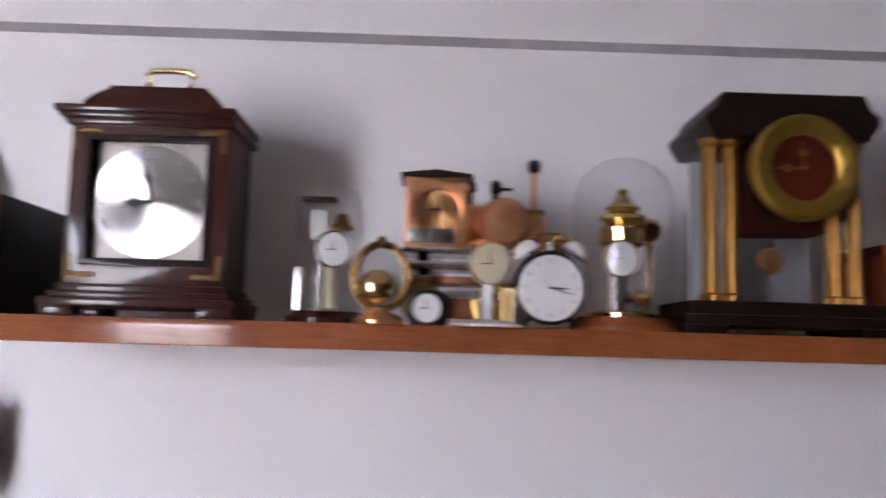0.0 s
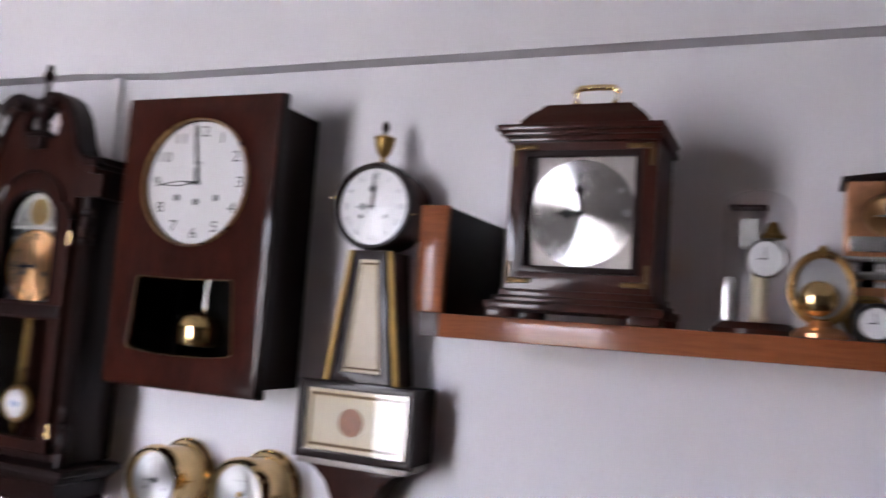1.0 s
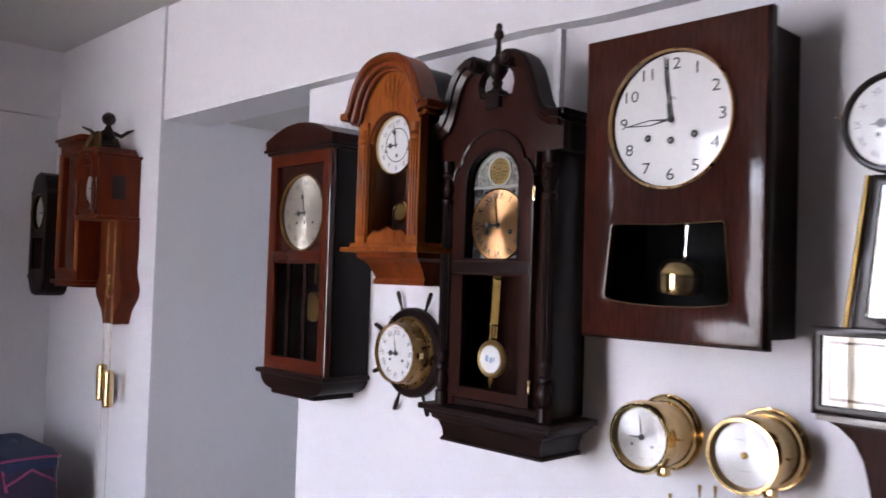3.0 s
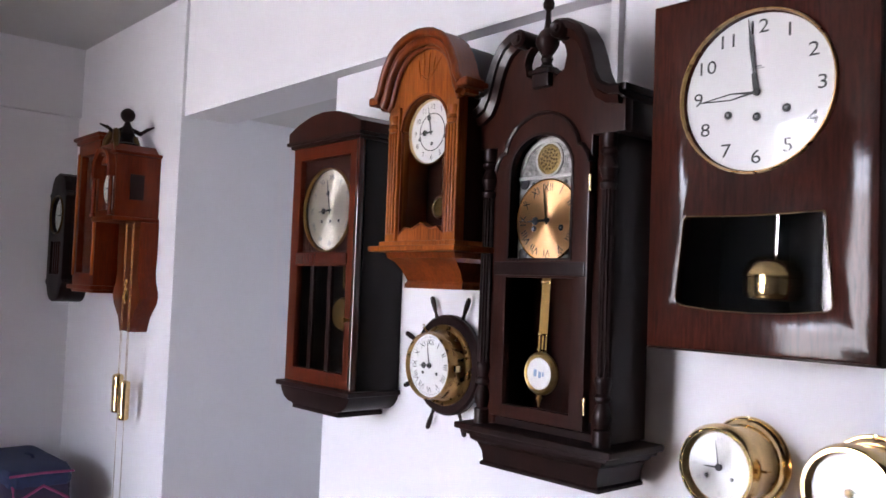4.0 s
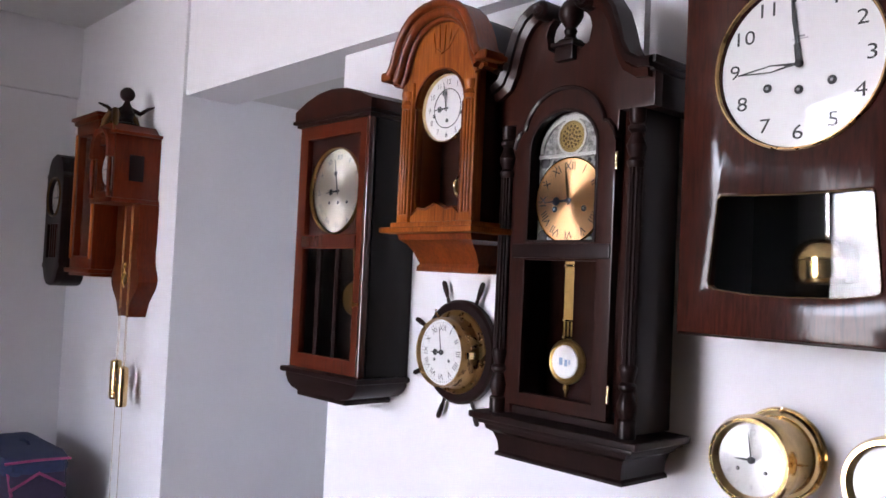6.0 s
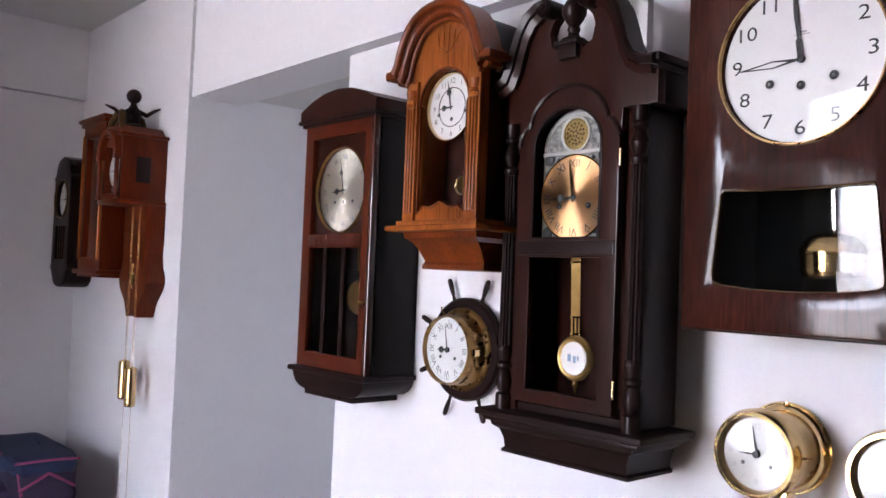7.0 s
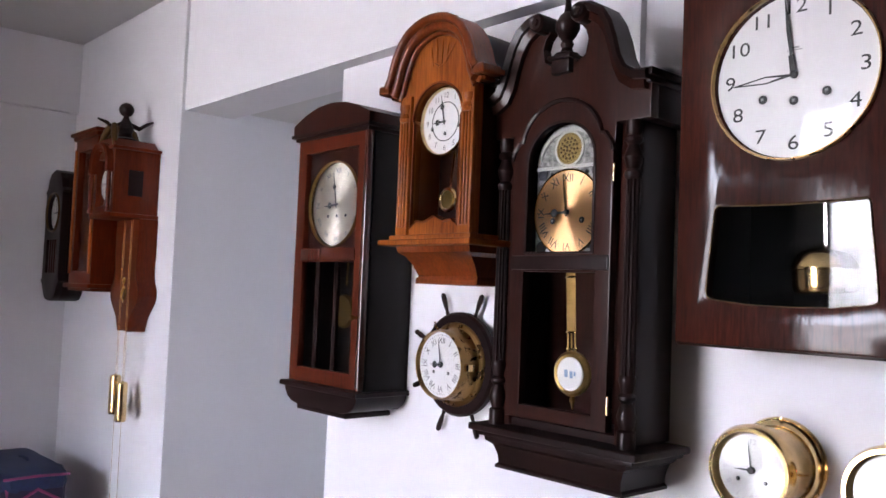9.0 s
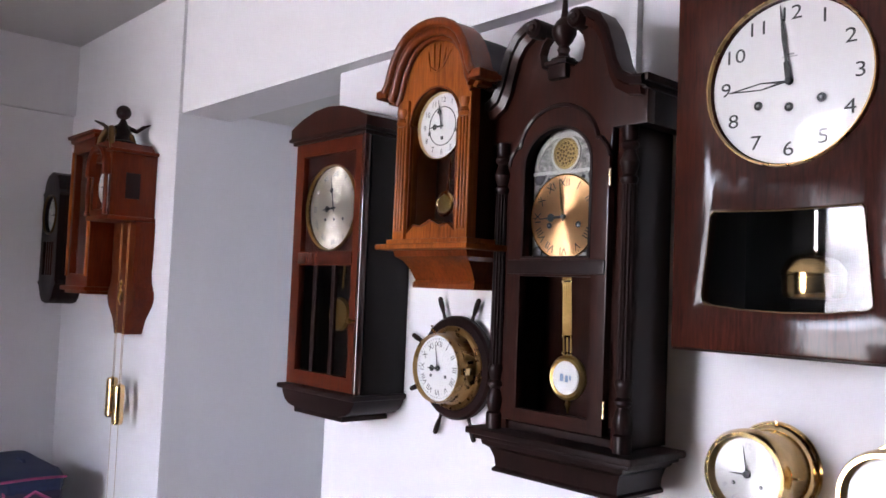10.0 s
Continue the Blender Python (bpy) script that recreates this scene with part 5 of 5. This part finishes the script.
def dome_clock():
    c = thing("dome_clock", (0.392, 1.17, TOP), "brass anniversary clock under a tall clear glass dome", "clock", "clocks on the shelf")
    part("base", bm_lathe([(0.084, TOP), (0.084, 1.625), (0.08, 1.632), (0.074, 1.636), (0.07, 1.64)], (0, 0, 0), "z", 44), SHELF, c, "round wooden base")
    part("dome", bm_lathe([(0.076, 1.636), (0.077, 1.65), (0.077, 1.815)] + [(0.077 * math.cos(a), 1.815 + 0.072 * math.sin(a)) for a in [math.pi / 2 * i / 10 for i in range(1, 11)]], (0, 0, 0), "z", 48), THIN, c, "tall clear glass dome")
    part("plinth", bm_lathe([(0.05, 1.64), (0.05, 1.646), (0.04, 1.65)], (0, 0, 0), "z", 32), BRASS, c)
    for s in (-1, 1):
        part("pillar", bm_lathe([(0.006, 1.648), (0.004, 1.655), (0.0045, 1.74), (0.007, 1.75), (0.004, 1.76)], (s * 0.032 + 0.012, 0.012, 0), "z", 14), BRASS, c)
    part("movement", bm_lathe([(0.024, 1.745), (0.036, 1.752), (0.038, 1.775), (0.03, 1.785), (0.038, 1.79), (0.036, 1.796), (0.022, 1.802), (0.03, 1.808), (0.014, 1.82), (0.008, 1.83), (0.01, 1.836), (0, 1.842)], (-0.002, 0.0, 0), "z", 24, 8, 0.12), BRASS, c, "brass movement and finial")
    part("gallery", bm_lathe([(0.018, 0), (0.018, 0.008), (0.012, 0.01), (0.012, 0.0)], (0.04, 0.0, 1.775), "y", 20), BRASS, c)
    d = dial_disc(c, -0.012, 1.727, -0.036, 0.026, ENAMEL)
    bezel(c, -0.012, 1.727, -0.034, 0.029, 0.004, BRASS, 0.005)
    hand("minute_hand", d, 0, 0, -0.002, 352, 0.019, 0.0016, GREY)
    hand("hour_hand", d, 0, 0, -0.003, 268, 0.014, 0.0018, GREY)
    part("post", bm_box((-0.02, -0.036, 1.648), (-0.003, -0.03, 1.7), 0.001), STEEL, c, "bright front plate")
    for k in range(4):
        a = radians(45 + 90 * k)
        part("rotor_ball", bm_lathe([(0, -0.012), (0.009, -0.007), (0.012, 0), (0.009, 0.007), (0, 0.012)], (0.014 + 0.02 * math.cos(a), 0.0 + 0.02 * math.sin(a), 1.67), "z", 16), BRASS, c)


def portico_clock():
    cx = 0.632
    c = thing("portico_clock", (cx, 1.22, TOP), "black portico clock with gilt columns and brass dial ring", "clock", "clocks on the shelf")
    f, bk = -0.105, 0.085
    part("base", bm_join(bm_box((-0.165, f - 0.012, TOP + 0.012), (0.165, bk, 1.648), 0.006), bm_box((-0.152, f, 1.646), (0.152, bk - 0.01, 1.668), 0.005)), EBONY, c, "black stepped base")
    for x in (-0.13, 0.13):
        part("foot", bm_box((x - 0.032, f - 0.008, TOP), (x + 0.032, bk - 0.01, TOP + 0.014), 0.004), EBONY, c)
    roof = mirrored([(-0.132, 1.94), (-0.13, 1.948), (-0.118, 1.957), (-0.111, 1.973), (-0.106, 1.98), (0, 1.98)]) + [(0.128, 1.93), (0.116, 1.912), (-0.116, 1.912), (-0.128, 1.93)]
    part("roof", bm_plate(roof, [], f - 0.012, bk, 0.004), EBONY, c, "black moulded entablature")
    for x in (-0.117, -0.087, 0.07, 0.102):
        part("column", bm_lathe([(0.016, 1.668), (0.016, 1.676), (0.012, 1.68), (0.012, 1.9), (0.016, 1.906), (0.016, 1.914)], (x, f + 0.022, 0), "z", 40, 10, 0.12), GOLD, c, "gilt fluted column")
    part("back_board", bm_plate([(-0.085, 1.77), (-0.06, 1.764), (0.04, 1.768), (0.06, 1.775), (0.1, 1.8), (0.1, 1.912), (-0.085, 1.912)], [], f + 0.03, f + 0.04, 0.002), WALNUT, c, "dark dial board")
    part("mirror_panel", bm_box((-0.1, bk - 0.02, 1.66), (0.1, bk - 0.014, 1.912), 0.001), plain("pale_backing", (0.36, 0.36, 0.38), 0.35), c, "pale backing behind the pendulum")
    part("dial_ring", bm_lathe([(0.08, 0), (0.08, 0.012), (0.074, 0.018), (0.056, 0.016), (0.05, 0.012), (0.05, 0.0), (0.08, 0.0)], (0.01, f - 0.01, 1.866), "y", 56), metal("gilt_ring", (0.5, 0.32, 0.07), 0.3, 0.2), c, "wide brass dial ring")
    part("dial_drum", bm_lathe([(0.074, 0), (0.074, 0.05), (0.05, 0.05)], (0.01, f + 0.04, 1.866), "y", 48), WALNUT, c)
    d = dial_disc(c, 0.01, 1.866, f - 0.012, 0.052, CHERRY)
    hand("hour_hand", d, 0, 0, -0.004, 268, 0.045, 0.004, OLDBRASS, True)
    hand("minute_hand", d, 0, 0, -0.006, 357, 0.04, 0.004, OLDBRASS, True)
    p = pendulum(c, -0.012, f + 0.06, 1.862, 0.12, 0.003, BRASS, 0.9, 0.2, 5.0)
    part("bob", bm_lathe([(0.021, 0), (0.018, 0.008), (0, 0.012)], (0.0, 0, -0.128), "y", 28), COPPER, p, "round copper bob")
    b = thing("wooden_box", (0.88, 1.26, TOP), "small plain brown wooden box on the shelf", "box")
    part("case", bm_box((-0.07, -0.07, TOP), (0.07, 0.07, 1.752), 0.003), TEAK, b)
    part("lid", bm_box((-0.073, -0.073, 1.752), (0.073, 0.073, 1.768), 0.003), TEAK, b)


shelf()
side_box()
bracket_clock()
skeleton_clock()
oval_clock()
engine_clock()
small_clocks()
alarm_clock()
dome_clock()
portico_clock()


# ---- the wall beyond the passage ----
def cuckoo_style_clock():
    cx = -3.765
    c = thing("weight_wall_clock", (cx, LEFT, 1.3), "orange-brown weight-driven wall clock topped by small figures", "clock", "clocks on the far wall")
    f = -0.175
    tail = mirrored([(-0.098, 1.99), (-0.098, 1.74), (-0.11, 1.73), (-0.11, 1.6), (-0.104, 1.545), (-0.112, 1.5), (-0.134, 1.465), (-0.137, 1.44), (-0.126, 1.415), (-0.07, 1.36), (-0.045, 1.305), (0, 1.31)])
    part("back_board", bm_plate(tail, [], -0.075, -0.001, 0.003), REDTEAK, c, "shaped back board ending in a tail")
    part("tail_mount", bm_lathe([(0.028, 0), (0.02, 0.005), (0.008, 0.004), (0, 0.006)], (0, -0.075, 1.45), "y", 16), BRONZE, c)
    hood = part("hood", bm_plate(rect(-0.1, 1.745, 0.1, 1.985), [rect(-0.075, 1.775, 0.075, 1.955)], f, -0.002, 0.003), REDTEAK, c, "boxed hood with glazed sides")
    part("hood_side_window", bm_box((0.0985, f + 0.055, 1.815), (0.1015, -0.065, 1.912), 0.001), EBONY, hood)
    part("hood_top", bm_join(bm_box((-0.115, f - 0.012, 1.985), (0.115, -0.002, 1.998), 0.004), bm_plate([(-0.1, 1.998), (-0.06, 2.03), (0.06, 2.03), (0.1, 1.998)], [], f, -0.01, 0.003)), REDTEAK, hood)
    part("hood_base", bm_box((-0.112, f - 0.01, 1.732), (0.112, -0.002, 1.748), 0.004), REDTEAK, hood)
    part("dial_plate", bm_box((-0.074, f + 0.018, 1.776), (0.074, f + 0.022, 1.954), 0), STEEL, c, "pale metal dial plate")
    d = dial_disc(c, 0, 1.86, f + 0.016, 0.062, PALE)
    numerals(d, 0, 0, -0.0016, 0.05, 0.012, ROMAN, True)
    hand("hour_hand", d, 0, 0, -0.004, 268, 0.035, 0.005)
    hand("minute_hand", d, 0, 0, -0.006, 352, 0.052, 0.004)
    part("hood_arch", bm_ribbon([(-0.092, 1.9)] + arc(0, 1.93, 0.09, 180, 0, 18, 0.085) + [(0.092, 1.9)], 0.02, f - 0.03, f + 0.002), REDTEAK, hood, "arched moulding over the dial")
    for sx in (-1, 1):
        part("hood_column", bm_lathe([(0.011, 1.75), (0.011, 1.76), (0.007, 1.765), (0.009, 1.83), (0.007, 1.895), (0.011, 1.9)], (sx * 0.088, f - 0.014, 0), "z", 16), REDTEAK, hood)
    part("mount", bm_join(bm_lathe([(0.012, 0), (0.006, 0.005), (0, 0.006)], (0.0, -0.075, 1.5), "y", 12), bm_tube([(0.0, -0.078, 1.49), (0.012, -0.08, 1.47), (-0.006, -0.08, 1.44), (0.008, -0.078, 1.415)], [0.004, 0.006, 0.005, 0.002], 8)), OLDBRASS, c, "scrolled brass mount")
    y = f + 0.07
    g = part("figure_group", bm_join(bm_lathe([(0.045, 2.03), (0.047, 2.038), (0.03, 2.044), (0.024, 2.06), (0.03, 2.08), (0.022, 2.1), (0.014, 2.115), (0.008, 2.13)], (0, y, 0), "z", 16)), EBONY, c, "dark bronze figures on the hood")
    part("globe", bm_lathe([(0.028 * math.sin(math.pi * i / 10), 2.153 - 0.028 * math.cos(math.pi * i / 10)) for i in range(11)], (0, y, 0), "z", 20), EBONY, g, "dark ball")
    part("raised_arm", bm_tube([(0.0, y + 0.01, 2.1), (0.01, y + 0.05, 2.085), (0.015, y + 0.075, 2.105), (0.02, y + 0.1, 2.118)], [0.01, 0.009, 0.007, 0.003], 10), EBONY, g)
    part("raised_arm", bm_tube([(0.0, y - 0.01, 2.1), (-0.01, y - 0.045, 2.08), (-0.015, y - 0.07, 2.098), (-0.02, y - 0.1, 2.108)], [0.01, 0.009, 0.007, 0.003], 10), EBONY, g)
    for dy in (-0.045, 0.04):
        part("side_figure", bm_tube([(0.0, y + dy, 1.99), (0.0, y + dy * 1.15, 2.03), (0.0, y + dy * 0.9, 2.06), (0.0, y + dy * 0.35, 2.09)], [0.014, 0.013, 0.011, 0.006], 10), BRONZE, g)
    for sx in (-1, 1):
        part("wing", bm_tube([(sx * 0.02, y - 0.05, 2.085), (sx * 0.05, y - 0.06, 2.05), (sx * 0.075, y - 0.065, 2.0)], [0.012, 0.013, 0.008], 8), BRONZE, g)
    for x, dz in ((-0.03, 0.0), (0.04, -0.02)):
        y = f + 0.1
        w = part("weight", bm_lathe([(0.004, 1.14 + dz), (0.016, 1.136 + dz), (0.021, 1.13 + dz), (0.021, 0.995 + dz), (0.017, 0.988 + dz), (0, 0.986 + dz)], (x, y, 0), "z", 24), BRASS, c, "polished brass weight")
        part("cord", bm_tube([(x, y, 1.138 + dz), (x, y, 1.735)], 0.0011, 6), DARKBRASS, w)
        part("cord", bm_tube([(x + 0.012, y, 0.35), (x + 0.012, y, 1.735)], 0.0009, 6), DARKBRASS, w)


def vienna_clock():
    c = thing("case_wall_clock", (-4.06, LEFT, 1.45), "tall orange-brown cased wall clock with moulded cornice", "clock", "clocks on the far wall")
    f = -0.145
    case = part("case", bm_plate(rect(-0.125, 1.475, 0.125, 2.07), [rect(-0.085, 1.53, 0.085, 2.02)], f, -0.001, 0.004), REDTEAK, c)
    part("back_panel", bm_box((-0.1, -0.04, 1.5), (0.1, -0.03, 2.04), 0), REDTEAK, case)
    part("door_glass", bm_plate(rect(-0.086, 1.529, 0.086, 2.021), [], f + 0.012, f + 0.014), GLASS, case)
    part("cornice", bm_join(bm_box((-0.15, f - 0.02, 2.085), (0.15, -0.001, 2.1), 0.005), bm_box((-0.138, f - 0.01, 2.068), (0.138, -0.001, 2.087), 0.005)), REDTEAK, c)
    part("base", bm_join(bm_box((-0.145, f - 0.016, 1.462), (0.145, -0.001, 1.48), 0.005), bm_box((-0.13, f, 1.45), (0.13, -0.001, 1.464), 0.004)), REDTEAK, c)
    for s in (-1, 1):
        part("corner_bead", bm_lathe([(0.007, 1.52), (0.007, 2.03)], (s * 0.11, f - 0.002, 0), "z", 12), OAK, case)
    d = dial_disc(c, 0, 1.93, f + 0.03, 0.07, metal("gilt_dial", (0.75, 0.6, 0.35), 0.2))
    numerals(d, 0, 0, -0.0016, 0.056, 0.012, ROMAN, True)
    hand("hour_hand", d, 0, 0, -0.004, 268, 0.04, 0.005)
    hand("minute_hand", d, 0, 0, -0.006, 352, 0.058, 0.004)
    p = pendulum(c, 0.0, -0.07, 1.92, 0.28, 0.005, BRASS, 1.2, 0.4, 3.0)
    part("bob", bm_lathe([(0.04, 0), (0.035, 0.008), (0, 0.011)], (0, 0, -0.31), "y", 28), BRASS, p, "brass bob")


def dark_far_clock():
    c = thing("octagonal_wall_clock", (-4.515, LEFT, 1.4), "dark wall clock with pointed ends and a round pale dial", "clock", "clocks on the far wall")
    f = -0.12
    out = [(-0.11, 1.5), (-0.11, 1.875), (-0.125, 1.885), (-0.1, 1.9), (-0.088, 1.94), (-0.06, 1.967), (0, 1.982), (0.06, 1.967), (0.088, 1.94), (0.1, 1.9), (0.125, 1.885), (0.11, 1.875), (0.11, 1.5), (0.125, 1.485), (0.1, 1.465), (0.08, 1.425), (0.05, 1.403), (0, 1.395), (-0.05, 1.403), (-0.08, 1.425), (-0.1, 1.465), (-0.125, 1.485)]
    case = part("case", bm_plate(out, [circle(0, 1.79, 0.085, 36), rect(-0.07, 1.52, 0.07, 1.67)], f, f + 0.03, 0.003), EBONY, c)
    part("case_sides", bm_plate([(x * 0.94, z) for x, z in out], [], f + 0.03, -0.001, 0.002), EBONY, case)
    d = dial_disc(c, 0, 1.79, f + 0.02, 0.086, PALE)
    bezel(c, 0, 1.79, f + 0.002, 0.09, 0.006, BRONZE, 0.01)
    hand("hour_hand", d, 0, 0, -0.004, 268, 0.045, 0.005)
    hand("minute_hand", d, 0, 0, -0.006, 352, 0.068, 0.004)
    numerals(d, 0, 0, -0.0016, 0.068, 0.014, ROMAN, True)
    for x in (-0.045, -0.015, 0.015, 0.045):
        part("lower_bar", bm_box((x - 0.006, f + 0.006, 1.52), (x + 0.006, f + 0.016, 1.67), 0.001), WALNUT, case)
    part("lower_glass", bm_plate(rect(-0.071, 1.519, 0.071, 1.671), [], f + 0.018, f + 0.02), GLASS, case)


def backpack():
    b = thing("backpack", (-4.2, 1.0, 0.47), "purple and blue nylon backpack with pink piping, standing on a bench", "backpack")

    def shell(hx, hy, z0, z1, rnd):
        bm = bmesh.new()
        bmesh.ops.create_cube(bm, size=1)
        bmesh.ops.subdivide_edges(bm, edges=bm.edges[:], cuts=7, use_grid_fill=True)
        for v in bm.verts:
            p = v.co * 2
            q = Vector([abs(k) ** rnd for k in p])
            s = max(abs(p.x), abs(p.y), abs(p.z)) / max(1e-6, (q.x + q.y + q.z) ** (1 / rnd))
            p = p * s
            w = 0.008 * noise.noise(Vector((p.x * 3, p.y * 3, p.z * 4)))
            v.co = Vector((p.x * hx, p.y * hy, (z0 + z1) / 2 + p.z * (z1 - z0) / 2)) + p * w
        return bm

    part("body", shell(0.3, 0.13, 0.470, 0.760, 5), FABRIC, b, "purple nylon body")
    part("top_flap", shell(0.295, 0.128, 0.690, 0.768, 6), FABRIC2, b, "blue top flap")
    part("rim_piping", bm_tube([(0.285, -0.118, 0.752), (0.297, -0.06, 0.757), (0.299, 0.0, 0.759), (0.297, 0.06, 0.757), (0.285, 0.115, 0.752)], 0.005, 8), PINK, b, "pink piping along the rim")
    part("front_pocket", shell(0.22, 0.045, 0.490, 0.670, 4), FABRIC, b, at=(0.02, -0.135, 0))
    part("piping", bm_tube([(-0.29, -0.09, 0.630), (-0.27, -0.1, 0.710), (-0.18, -0.115, 0.750), (0, -0.12, 0.760), (0.18, -0.115, 0.750), (0.27, -0.1, 0.710), (0.29, -0.09, 0.630)], 0.006, 8), PINK, b, "pink piping")
    part("side_piping", bm_tube([(0.29, -0.1, 0.650), (0.3, 0.0, 0.710), (0.29, 0.1, 0.650)], 0.006, 8), PINK, b)
    part("carry_loop", bm_tube([(-0.06, 0.03, 0.762), (-0.04, 0.03, 0.776), (0.04, 0.03, 0.776), (0.06, 0.03, 0.762)], 0.007, 8), FABRIC2, b)
    s = thing("bench", (-4.2, 1.0, 0.0), "low dark wooden bench under the backpack", "bench")
    part("seat", bm_box((-0.45, -0.2, 0.43), (0.45, 0.2, 0.468), 0.004), WALNUT, s)
    for x in (-0.41, 0.41):
        for y in (-0.16, 0.16):
            part("leg", bm_box((x - 0.022, y - 0.022, 0.0), (x + 0.022, y + 0.022, 0.432), 0.003), WALNUT, s)


def below_the_clocks():
    p = thing("picture_frame", (-0.3, EAST, 0.9), "dark framed picture hung under the shelf", "picture")
    part("frame", bm_plate(rect(-0.205, 0.9, 0.205, 1.247), [rect(-0.185, 0.92, 0.185, 1.227)], -0.022, -0.001, 0.003), EBONY, p)
    part("panel", bm_box((-0.186, -0.012, 0.919), (0.186, -0.006, 1.228), 0), CREAM, p)
    r = thing("hook_rail", (-1.15, EAST, 1.04), "small wooden rail with upright pegs on the wall", "hook rail")
    part("board", bm_box((-0.08, -0.02, 1.04), (0.08, -0.001, 1.075), 0.003), WALNUT, r)
    for x, z in ((-0.055, 1.118), (0.01, 1.148), (0.043, 1.153)):
        part("peg", bm_tube([(x, -0.018, 1.06), (x, -0.045, 1.065), (x, -0.055, 1.085), (x, -0.055, z)], [0.003, 0.003, 0.003, 0.0042], 8), OLDBRASS, r)


below_the_clocks()
cuckoo_style_clock()
vienna_clock()
dark_far_clock()
backpack()


# ---- what moves: the pendulums swing in their cases ----
def motions():
    for p, period, right, angle in SWING:
        x, y, z = p.location
        rows = []
        for i in range(101):
            t = i * 0.1
            a = angle * math.cos(2 * math.pi * (t - right) / period)
            rows.append((t, pose(x, y, z, 0, -a, 0)))
        walk(p, rows)


motions()
